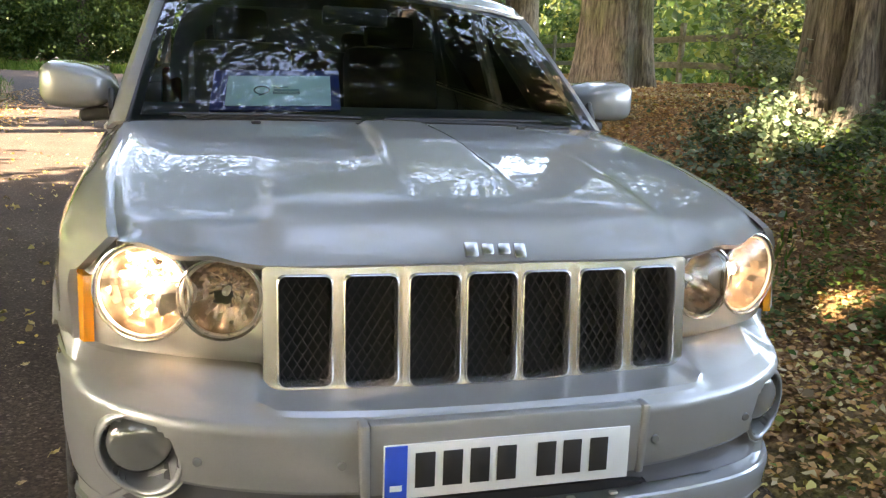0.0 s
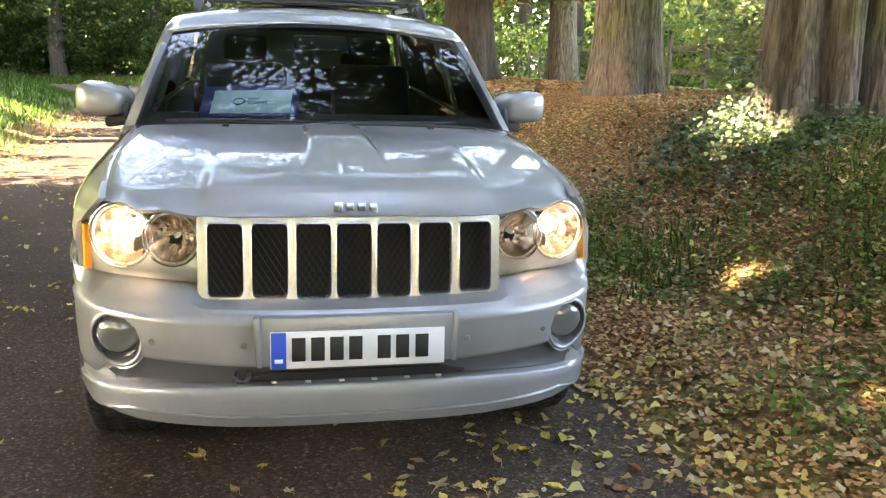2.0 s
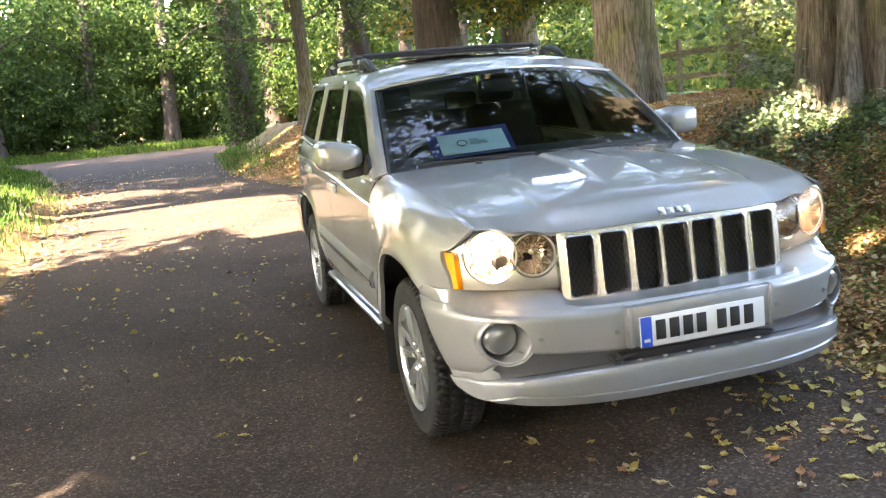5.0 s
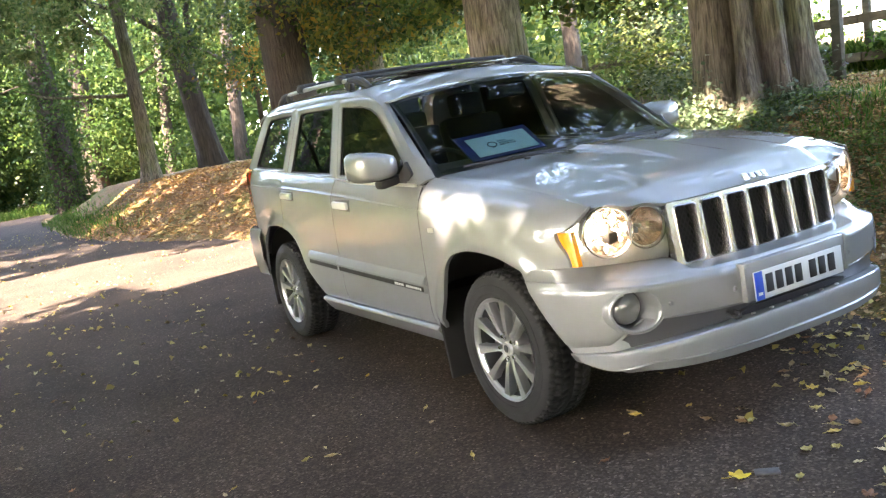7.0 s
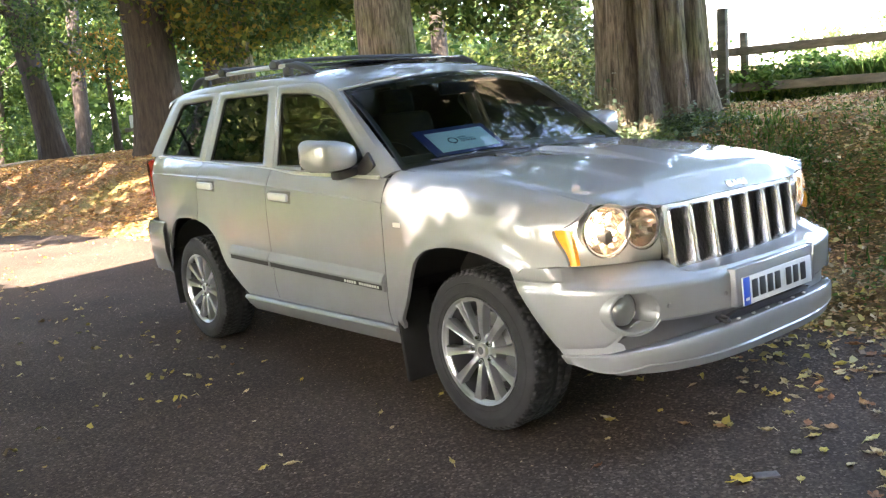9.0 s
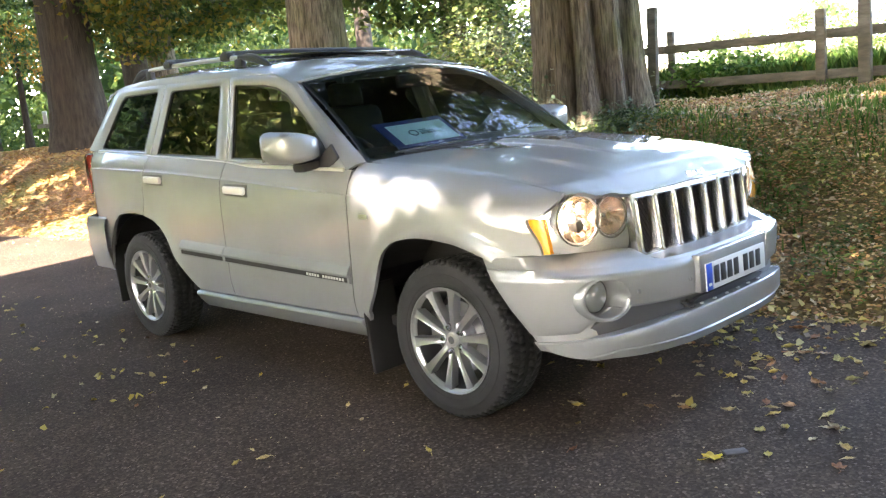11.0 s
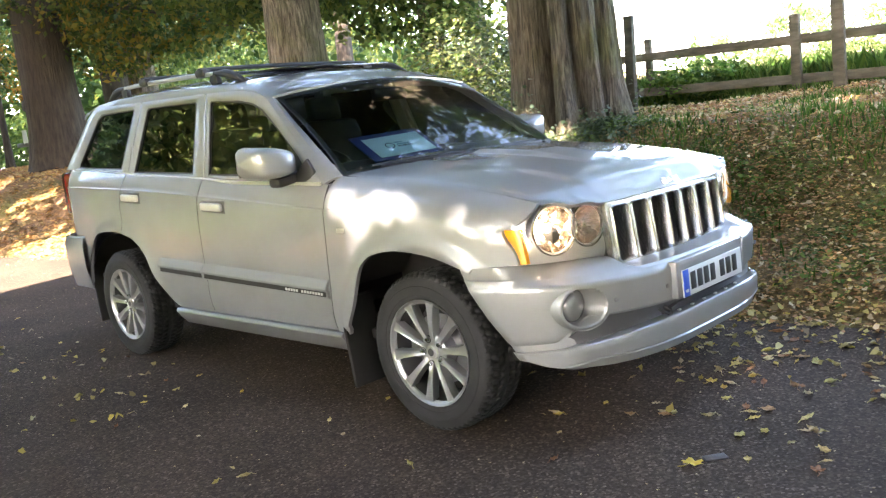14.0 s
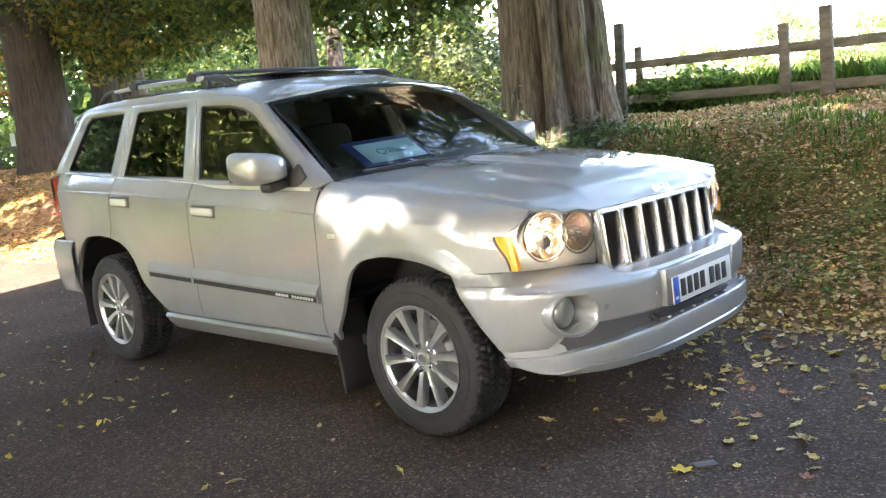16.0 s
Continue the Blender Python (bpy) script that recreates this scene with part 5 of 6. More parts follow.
def tree(name, label, foot, top, r0, r1, mat, limbs=(), crown=None, leaf=LEAF_GREEN, size=0.12, lobes=0.0, flare=0.3, bend=0.0, seed=1, rich=False, extra=None, fine=None, rich_bark=False):
    """A tree: trunk, limbs and a crown of single leaves. The foot stands a little in the ground."""
    z = float(height(foot[0], foot[1]))
    e = tagged(new(name), label, "tree")
    e.location = (foot[0], foot[1], z)
    bpy.context.view_layer.update()
    part("trunk", trunk_mesh((foot[0], foot[1], z - 0.12), top, r0, r1, lobes, flare, bend, *((70, 200) if rich_bark else (44, 72)), seed=seed, furrow=0.09 if rich_bark else 0.03), mat, e, "", 0)
    for pts, ra, rb in limbs:
        n_ = len(pts)
        part("limb", tube(pts, [ra + (rb - ra) * i / (n_ - 1) for i in range(n_)], 10, None, False), mat, e, "", 0)
    if extra is not None:
        crown = np.vstack([crown, extra])
    if crown is not None and len(crown):
        p = crown[shading(crown)]
        ob = leaf_mesh("crown", p, size, leaf, parent=e, rich=rich)
        ob.matrix_parent_inverse = e.matrix_world.inverted()
    if fine is not None:
        ob = leaf_mesh("lower_crown", fine[shading(fine)], 0.13, leaf, parent=e, rich=rich)
        ob.matrix_parent_inverse = e.matrix_world.inverted()
    return e


def limb(a, b, sag=0.3, n=7, seed=0.0):
    a, b = Vector(a), Vector(b)
    return [tuple(a.lerp(b, i / (n - 1)) + Vector((0.12 * math.sin(i * 1.3 + seed), 0.12 * math.cos(i * 1.7 + seed), sag * math.sin(math.pi * i / (n - 1))))) for i in range(n)]


# ---- the trees that line the lane ----
# upper crown clumps are out of view, added to block sky over the car
tree("old_lime_tree", "massive fluted old tree with ivy round its foot on the bank", (4.0, 2.67), (3.94, 2.82, 11), 0.49, 0.39, BARK, [(limb((3.9, 2.9, 6), (-3, 1, 9.5)), 0.2, 0.05), (limb((3.9, 2.9, 5.5), (8, 6, 8)), 0.18, 0.05), (limb((3.9, 2.9, 7), (1, -3, 10)), 0.16, 0.04)],
     np.vstack([cloud((-0.5, 1.5, 10.5), (6.5, 6.5, 2.6), 480, 55, 0.55), cloud((6.0, 2.5, 9.4), (4.2, 5, 2.6), 150, 55, 0.55), cloud((2.2, 2.0, 5.8), (1.8, 2.4, 1.5), 190, 50, 0.4), cloud((6.6, 2.4, 5.0), (2.4, 3.6, 1.5), 50, 55, 0.4), cloud((6.9, 2.1, 3.45), (1.3, 1.5, 0.28), 22, 60, 0.22), cloud((-1.5, -2.0, 8.6), (5.0, 5.0, 1.4), 330, 55, 0.5)]), size=0.25, lobes=0.42, flare=0.26, seed=2, rich_bark=True, fine=np.vstack([cloud((-0.3, 2.4, 7.0), (3.6, 3.4, 0.9), 330, 80, 0.32), cloud((0.5, -2.6, 7.2), (4.2, 2.4, 0.7), 150, 70, 0.32), cloud((0.6, -1.4, 8.2), (2.6, 2.6, 0.9), 130, 70, 0.36), cloud((7.0, 4.8, 4.4), (2.6, 3.2, 1.3), 150, 70, 0.34), cloud((5.6, -1.2, 6.2), (2.8, 3.2, 1.4), 150, 70, 0.36), cloud((7.4, 1.9, 4.3), (1.9, 2.8, 0.9), 120, 70, 0.28)]))
tree("tall_lime_tree", "tall straight tree with furrowed grey-brown bark on the leafy bank", (4.47, 7.67), (4.35, 7.8, 11), 0.42, 0.30, BARK, [(limb((4.4, 7.7, 4.5), (1.0, 9.5, 6.2)), 0.10, 0.02), (limb((4.4, 7.7, 4.2), (7.5, 9.5, 5.0)), 0.10, 0.02), (limb((4.4, 7.7, 3.9), (8.5, 12.0, 3.6)), 0.08, 0.015)],
     np.vstack([cloud((2.5, 11, 9.0), (7, 5, 3.0), 470, 85, 0.55), cloud((7.0, 11.0, 4.3), (2.6, 2.0, 1.1), 110, 110, 0.34)]), size=0.15, lobes=0.05, flare=0.30, seed=5, rich_bark=True)
tree("leaning_beech", "dark leaning tree trunk backlit beside the lane", (4.24, 15.95), (4.15, 16.3, 11), 0.56, 0.40, BARK_SHADED, [(limb((3.4, 16.2, 5), (7.5, 17, 4.4), -0.1), 0.12, 0.02), (limb((3.2, 16.3, 5.5), (-1.5, 17.5, 7)), 0.12, 0.03), (limb((3.6, 16.1, 4.4), (8.0, 14, 3.6), 0.3), 0.07, 0.015)],
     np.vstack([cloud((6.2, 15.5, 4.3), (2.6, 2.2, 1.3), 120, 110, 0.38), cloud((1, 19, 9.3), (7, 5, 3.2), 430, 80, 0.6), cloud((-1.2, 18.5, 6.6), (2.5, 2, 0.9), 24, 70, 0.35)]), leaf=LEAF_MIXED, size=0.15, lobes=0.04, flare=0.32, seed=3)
tree("leaning_ash", "slender dark tree leaning over the lane", (4.80, 26.5), (3.55, 26.1, 12), 0.40, 0.27, BARK_SHADED, [(limb((4.1, 26.4, 5.6), (-1, 25, 7.4)), 0.10, 0.02), (limb((4.35, 26.4, 4.2), (5.6, 26.6, 8)), 0.15, 0.06)],
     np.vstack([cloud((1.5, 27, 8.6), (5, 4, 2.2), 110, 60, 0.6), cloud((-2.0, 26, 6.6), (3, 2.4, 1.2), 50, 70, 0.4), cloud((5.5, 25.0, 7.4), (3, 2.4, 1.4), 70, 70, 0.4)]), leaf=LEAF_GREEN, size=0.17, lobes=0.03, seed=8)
tree("forked_ash", "thin pale-barked forked tree on the crest of the bank", (1.95, 22.44), (1.72, 22.1, 9), 0.23, 0.12, BARK, [(limb((1.70, 22.4, 3.5), (-1.2, 22.0, 3.9), -0.1), 0.06, 0.015), (limb((1.72, 22.3, 3.9), (4.2, 22.9, 5.3), -0.15), 0.05, 0.012), (limb((1.70, 22.3, 4.3), (0.6, 22.0, 6.4), 0.1), 0.08, 0.03)],
     np.vstack([cloud((0.6, 21.6, 6.3), (2.6, 1.8, 1.1), 60, 70, 0.35), cloud((-0.4, 21.0, 5.0), (1.6, 1.2, 0.6), 22, 60, 0.25)]), leaf=LEAF_BRIGHT, size=0.14, lobes=0.04, bend=0.10, flare=0.45, seed=12)
ivy_tree = tree("ivy_clad_oak", "dark ivy-clad tree trunk beyond the crest", (0.9, 34.5), (0.7, 34.8, 12), 0.55, 0.40, BARK_SHADED, (), cloud((0.8, 34.6, 9.5), (3.4, 3, 2.4), 90, 55, 0.5), leaf=LEAF_SHADED, size=0.2, seed=14)
ang, up = rng.uniform(0, 2 * math.pi, 6500), rng.uniform(0, 1, 6500) ** 1.2 * 8.5
out = 0.62 + rng.exponential(0.16, 6500) + 0.18 * np.sin(up * 1.7 + 3 * ang)
ivy_coat = leaf_mesh("ivy_coat", np.stack([0.9 + out * np.cos(ang), 34.5 + out * np.sin(ang), height(0.9, 34.5) + up], 1), 0.17, LEAF_SHADED, parent=ivy_tree)
ivy_coat.matrix_parent_inverse = ivy_tree.matrix_world.inverted()
tagged(ivy_coat, "dark ivy leaves round the trunk")
tree("young_lime_tree", "slim tree trunk standing behind the fence", (7.78, 8.13), (7.7, 8.2, 8), 0.26, 0.16, BARK, [(limb((7.7, 8.2, 3), (6.0, 7.4, 3.3)), 0.05, 0.01)],
     np.vstack([cloud((7.2, 8.0, 3.5), (1.9, 1.6, 0.85), 46, 90, 0.28), cloud((9.5, 9, 7), (4, 4, 2.6), 200, 60, 0.5)]), size=0.16, flare=0.2, seed=4)
tree("grey_beech", "pale grey tree trunk beyond the fence", (6.68, 16.57), (6.5, 16.8, 9), 0.34, 0.24, BARK, (), cloud((7.5, 18, 5.6), (3.4, 2.6, 1.6), 60, 80, 0.45), leaf=LEAF_GREEN, size=0.14, seed=6)
tree("pale_beech", "pale tree trunk among sunlit leaves", (8.44, 21.56), (8.2, 21.9, 10), 0.40, 0.30, BARK_SHADED, (), np.vstack([cloud((9, 21, 5), (3.6, 3, 1.8), 80, 80, 0.45), cloud((5.0, 22.5, 4.6), (2.2, 2, 1.4), 40, 80, 0.4)]), leaf=LEAF_GREEN, size=0.15, seed=7)
tree("orange_maple", "small maple in orange autumn leaf", (6.3, 25.0), (6.3, 25.0, 5), 0.12, 0.05, BARK_SHADED, (), np.vstack([cloud((6.3, 24.5, 4.0), (1.3, 1.0, 0.9), 16, 70, 0.3)]), leaf=LEAF_AUTUMN, size=0.13, seed=9)

# ---- the wood beyond the bend ----
spots = [(-2.2, 47, 0.42, 0.1), (-6.5, 49, 0.35, 0.2), (-11, 46.5, 0.40, -0.1), (-15, 48, 0.45, 0.15), (-20, 47, 0.5, 0.1), (3.4, 45.5, 0.62, 0.1), (6.5, 42, 0.3, 0.3), (8, 34, 0.32, 0.2), (12, 38, 0.4, 0.15), (11, 27, 0.25, -0.2), (14, 18, 0.28, 0.15), (-26, 44, 0.45, 0.1), (-9.4, 26, 0.40, -0.1), (-13, 20, 0.42, 0.1), (-11, 33, 0.33, 0.1), (-18, 38, 0.4, 0.1)]
for i, (x, y, r, lean) in enumerate(spots):
    far = y > 40
    cr = [cloud((x + lean * 2, y, 8.0), (4.4, 3.4, 3.4), 90, 50, 0.6)]
    if far:
        cr.append(cloud((x, y + 1, 3.6), (3.8, 2.0, 2.2), 80, 50, 0.55))
    tree("woodland_tree", "woodland tree in green leaf beyond the bend" if far else "woodland tree in green leaf beside the lane", (x, y), (x + lean * 4, y + 0.6, 12), r, r * 0.65, BARK_SHADED, [(limb((x + lean * 1.6, y, 5), (x + lean * 1.6 + (-1) ** i * 3, y - 1.0, 6.6), seed=i), 0.09, 0.02)],
         np.vstack(cr), leaf=(LEAF_SHADED, LEAF_GREEN, LEAF_SHADED)[i % 3] if not far else (LEAF_SHADED, LEAF_SHADED)[i % 2], size=0.26 if far else 0.18, lobes=0.03, seed=i + 11)
# undergrowth under the wood
for i, (x, y, w, mat) in enumerate([(-24, 47, 4, LEAF_SHADED), (-17, 48, 4, LEAF_SHADED), (-11, 48.5, 3.6, LEAF_SHADED), (-5, 48, 3.6, LEAF_SHADED), (0.5, 48.5, 3.4, LEAF_SHADED), (5, 46, 3.2, LEAF_SHADED), (9, 42, 3.0, LEAF_SHADED), (7.5, 36, 2.2, LEAF_SHADED), (11, 33, 2.6, LEAF_SHADED), (12, 24, 2.4, LEAF_GREEN), (15, 13, 2.2, LEAF_GREEN), (-16, 36, 3, LEAF_SHADED), (-14, 28, 2.6, LEAF_GREEN), (-30, 42, 4, LEAF_SHADED)]):
    p = cloud((x, y, 1.5), (w, 1.6, 1.8), 80, 50, 0.40)
    p = p[p[:, 2] > height(p[:, 0], p[:, 1])]
    leaf_mesh("shrub", p, 0.20, mat, label="dense green shrub in the undergrowth", category="shrub")


def thicket(n, x0, x1, y0, y1, z1, size, mat, label, power=0.8):
    x, y = rng.uniform(x0, x1, n), rng.uniform(y0, y1, n)
    z = height(x, y) + z1 * rng.uniform(0, 1, n) ** power * (0.72 + 0.28 * np.sin(x * 0.6 + 1.4 * np.sin(x * 0.23)))
    return leaf_mesh("far_woodland", np.stack([x, y, z], 1), size, mat, label=label, kind="stuff", category="woodland")


thicket(30000, -55, 14, 50, 57, 17, 0.55, LEAF_SHADED, "dark green woodland behind the bend")
thicket(9000, -55, 14, 56, 60, 18, 1.0, LEAF_SHADED, "deep dark woodland behind the bend")
thicket(26000, 9, 42, 37, 52, 13, 0.60, LEAF_SHADED, "green woodland behind the far trees")
thicket(12000, 13, 24, 19, 34, 7.0, 0.36, LEAF_GREEN, "sunlit yellow-green thicket")
# added behind the camera to keep horizon light off the bumper
thicket(15000, -30, 30, -48, -32, 11, 0.6, LEAF_GREEN, "woodland added out of view behind to block the low sky")
thicket(24000, -34, 16, 58, 62, 18, 1.15, LEAF_SHADED, "deep dark woodland behind the bend")
# mostly out of view, raised high to keep the sun off the far wood
thicket(30000, -40, -21, 19, 62, 21, 0.9, LEAF_SHADED, "mostly unseen woodland made tall to shade the far wood")

# a row added out of view across the lane, to keep the sun off it
for i, (x, y) in enumerate([(-8.5, -9.5), (-9.0, -4.5), (-8.2, 0.5), (-9.2, 4.2), (-8.6, 10.5), (-13, -7), (-13.5, -1), (-13, 2.8), (-14, 10), (-9.6, 15.5), (-11.0, 21), (-14, 16), (-14.5, 22), (-13.5, 28), (-18, 13)]):
    # extra: a leaf clump added to cover a stray sun patch by the wheel
    tree("shade_tree", "leafy tree added out of view to shade the lane", (x, y), (x + 0.4, y + 0.3, 12), 0.36, 0.22, BARK, [(limb((x, y, 5), (x + 3.4, y + 1, 7.5), seed=i), 0.10, 0.02)],
         np.vstack([cloud((x + 0.8, y, 8.8 if x > -12 else 11.5), (3.8, 3.3, 4.6), 300, 46, 0.6), cloud((x - 0.6, y, 15.0), (3.6, 3.4, 3.0), 170, 46, 0.6), cloud((x, y + 0.5, 4.0 if x > -12 else 6.0), (2.3, 2.6, 2.4 if x > -12 else 3.4), 120 if x > -12 else 190, 42, 0.5)]), leaf=LEAF_BRIGHT, size=0.30, seed=i + 31, extra=cloud((-9.2, -2.4, 5.7), (1.0, 1.0, 0.8), 16, 46, 0.3) if i == 1 else None)
for i, (x, y, s_) in enumerate([(-8.6, 3, 1.7), (-9.0, 8, 1.9), (-8.8, 13, 1.8), (-10, 18, 2.0), (-8.8, -3, 1.6), (-8.8, -8, 1.7)]):
    p = cloud((x, y, 1.9), (s_ * 0.7, s_ * 1.5, s_), 46, 44, 0.36)
    leaf_mesh("hedge_shrub", p[(p[:, 2] > height(p[:, 0], p[:, 1])) & shading(p)], 0.18, LEAF_BRIGHT, label="leafy hedgerow shrub along the verge", category="shrub")
# trees added behind the camera to cut sky light on the car's front
for i, (x, y) in enumerate([(-7.5, -15), (8.5, -10), (4.0, -13), (-2.5, -13.5)]):
    tree("shade_tree", "leafy tree added out of view to shade the lane", (x, y), (x + 0.2, y, 12), 0.38, 0.24, BARK, (), np.vstack([cloud((x, y, 9), (4.4, 3.6, 4.4), 260, 42, 0.6), cloud((x, y - 1, 3.4), (2.8, 2, 2.0), 90, 42, 0.5)]), leaf=LEAF_GREEN, size=0.26, seed=i + 51)
# two unseen trees added behind the camera, whose crowns block sky over the lane
for i, (x, y, cx, cy) in enumerate([(5.4, -6.5, -1.2, -5.2), (-5.6, -9.5, -2.5, -8.0)]):
    tree("canopy_screen_tree", "unseen spreading tree added to block sky over the lane", (x, y), (x - 0.2, y, 10), 0.5, 0.34, BARK, [(limb((x, y, 6), (cx - 1, cy, 8.8), seed=i), 0.16, 0.04), (limb((x, y, 5), (cx + 2, cy - 3, 8.0), seed=i + 2), 0.14, 0.03)],
         np.vstack([cloud((cx, cy, 9.2), (6.8, 5.0, 2.4), 420, 52, 0.55), cloud((cx + 3.0, cy - 4.5, 5.5), (4.5, 2.6, 2.6), 120, 48, 0.5)]), leaf=LEAF_GREEN, size=0.25, seed=i + 61)
# trees added at the meadow's edge, crowns over the fence blocking sky above the bonnet
for i, (x, y, cy) in enumerate([(15.0, -5.5, -1.5), (14.0, 12.5, 8.0)]):
    tree("sky_screen_tree", "tall tree added at the meadow's edge to block bright sky", (x, y), (x - 0.3, y + 0.2, 11), 0.34, 0.22, BARK, [(limb((x, y, 5), (x - 2, cy, 8), seed=i + 5), 0.12, 0.03), (limb((x, y, 4.6), (x - 2.5, y + (cy - y) * 0.7, 6.4), seed=i + 6), 0.10, 0.02)],
         cloud((x - 1.2, cy, 9.2), (4.2, 5.2, 3.6), 220, 50, 0.55), leaf=LEAF_GREEN, size=0.22, seed=i + 66)
# hedge trees across the meadow
for i, (x, y, s_) in enumerate([(38.5, 14.0, 2.2), (54, 15.5, 2.6), (38, 9, 1.3), (46, 3, 2.2), (60, 14, 3.2), (70, -6, 3.6), (34, 16, 1.6), (90, 20, 5), (56, -14, 3)]):
    z = float(height(x, y))
    tree("meadow_tree", "sunlit pale yellow-green tree across the meadow", (x, y), (x, y, z + s_ * 1.6), 0.2, 0.08, BARK, (), cloud((x, y, z + s_ * 1.25), (s_, s_, s_ * 0.9), 70, 60, s_ * 0.14), leaf=LEAF_BRIGHT, size=0.09 * s_, seed=i + 71)

# ---- post and rail fence ----
fence = tagged(new("post_and_rail_fence"), "weathered wooden post and rail fence along the bank top", "fence")


def fence_post(x, y, top, w, lean=0.0, d=0.07):
    z0 = float(height(x, y)) - 0.15
    part("post", box((d, w, top - z0), (x + lean * 0.5, y, (top + z0) / 2), 0.008, Matrix.Rotation(lean * 0.3, 4, "X")), FENCE_WOOD, fence)


line_x = lambda y: 6.42 + 0.02 * (y - 1.3) + max(0, y - 3.3) * 0.10
fence_post(6.36, 1.30, 2.00, 0.105)
fence_post(6.12, 0.76, 2.10, 0.125)
fence_post(6.62, 3.27, 2.00, 0.085)
fence_post(5.36, 2.80, 2.21, 0.11, 0.1)
for y in (-0.9, -2.7, -4.5, -6.3, 5.2, 7.1, 9.0, 10.9, 12.8, 14.7, 16.6, 18.5, 20.4, 22.3, 24.2, 26.1, 28.0):
    fence_post(line_x(y) - 0.04, y, float(height(line_x(y), y)) + 0.98, 0.10)
ends = [-6.3, -2.7, 1.3, 3.27, 7.1, 10.9, 14.7, 18.5, 22.3, 28.0]
for y0, y1 in zip(ends, ends[1:]):
    for h, w in ((0.66, 0.105), (0.22, 0.105)):
        a, b = Vector((line_x(y0), y0, 0)), Vector((line_x(y1), y1, 0))
        za, zb = (1.73 + (y0 - 1.3) * 0.02 if y0 < 4 else float(height(a.x, y0)) + 0.72), (1.73 + (y1 - 1.3) * 0.02 if y1 < 4 else float(height(b.x, y1)) + 0.72)
        off = 0 if h > 0.5 else -0.43
        a.z, b.z = za + off, zb + off
        way = b - a
        bm = box((0.04, way.length - 0.01, w), (0, 0, 0), 0.008)
        bm.transform(Matrix.Translation((a + b) / 2) @ way.to_track_quat("Y", "Z").to_matrix().to_4x4())
        part("rail", bm, FENCE_WOOD, fence)
tagged(part("notice", box((0.02, 0.30, 0.36), (5.9, 22.4, 2.0), 0.004), PLATE_WHITE, None), "small white notice on the far fence", "sign")
part("board", box((0.05, 1.6, 0.12), (5.96, 22.4, 1.78), 0.01), FENCE_WOOD, bpy.data.objects["notice"])


# ---- plants and leaves on the ground ----
HERB = foliage("herb_leaves", [(0.04, 0.08, 0.016), (0.08, 0.14, 0.025), (0.14, 0.20, 0.04), (0.22, 0.26, 0.07)], 0.65, 0.3, 0.12)

def strewn(n, x0, x1, y0, y1, keep=None, lift=0.012):
    x, y = rng.uniform(x0, x1, n), rng.uniform(y0, y1, n)
    if keep is not None:
        k = keep(x, y)
        x, y = x[k], y[k]
    return np.stack([x, y, height(x, y) + lift + rng.uniform(0, 0.02, len(x))], 1)


def lumpy(x, y, f=0.8, ph=0.0):
    return 0.5 + 0.5 * np.sin(f * 2.3 * x + ph + 1.7 * np.sin(f * 1.1 * y + ph)) * np.sin(f * 1.9 * y + 1.1 * ph + 1.3 * np.sin(f * x))


on_bank = lambda x, y: x - ROAD_R(y) > rng.normal(0.05, 0.16, len(x))


def banded(a, b, share, f, ph):
    """Keeps places between a and b metres up the bank, thickest in patches."""
    def keep(x, y):
        r = x - ROAD_R(y) + rng.normal(0, 0.12, len(x))
        return (r > a) & (r < b) & (lumpy(x, y, f, ph) * lumpy(x, y, 2.1 * f, ph + 1) + rng.normal(0, 0.10, len(x)) > 1 - share)
    return keep


LITTER_RUST = foliage("rust_fallen_leaves", [(0.19, 0.095, 0.042), (0.33, 0.165, 0.065), (0.46, 0.235, 0.09), (0.54, 0.34, 0.16)], 0.6, 0.1)
LITTER_TAN = foliage("tan_fallen_leaves", [(0.30, 0.20, 0.10), (0.45, 0.33, 0.18), (0.58, 0.46, 0.27), (0.55, 0.45, 0.12)], 0.6, 0.1)
HERB_DARK = foliage("dark_herb_leaves", [(0.045, 0.080, 0.026), (0.07, 0.115, 0.035), (0.11, 0.155, 0.05), (0.16, 0.19, 0.08)], 0.7, 0.25, 0.1)
leaf_mesh("leaf_litter", strewn(90000, 1.0, 6.6, -4.5, 9, on_bank), 0.036, LITTER, 1.5, 0.6, 0.3, "brown and orange fallen leaves covering the bank", "stuff", category="leaves", rich=True)
leaf_mesh("rust_leaf_litter", strewn(60000, 1.0, 6.6, -4.5, 9, banded(0.0, 6, 0.80, 0.9, 1.0), 0.02), 0.033, LITTER_RUST, 1.6, 0.6, 0.3, "rust-brown fallen leaves lying in drifts on the bank", "stuff", category="leaves", rich=True)
leaf_mesh("edge_leaf_litter", strewn(9000, 1.0, 2.2, -4.5, 9, banded(-0.05, 0.5, 0.80, 0.9, 3.0), 0.02), 0.034, LITTER_RUST, 1.6, 0.6, 0.3, "rust-brown leaves swept along the edge of the lane", "stuff", category="leaves", rich=True)
leaf_mesh("tan_leaf_litter", strewn(9000, 1.0, 6.4, -4.5, 7, on_bank, 0.03), 0.045, LITTER_TAN, 1.0, 0.55, 0.5, "pale curled leaves scattered over the bank", "stuff", category="leaves", rich=True)
leaf_mesh("leaf_litter", strewn(22000, -1.0, 6.4, 9, 24, on_bank), 0.085, LITTER, 1.2, 0.6, 0.3, "brown and orange fallen leaves under the far trees", "stuff", category="leaves")
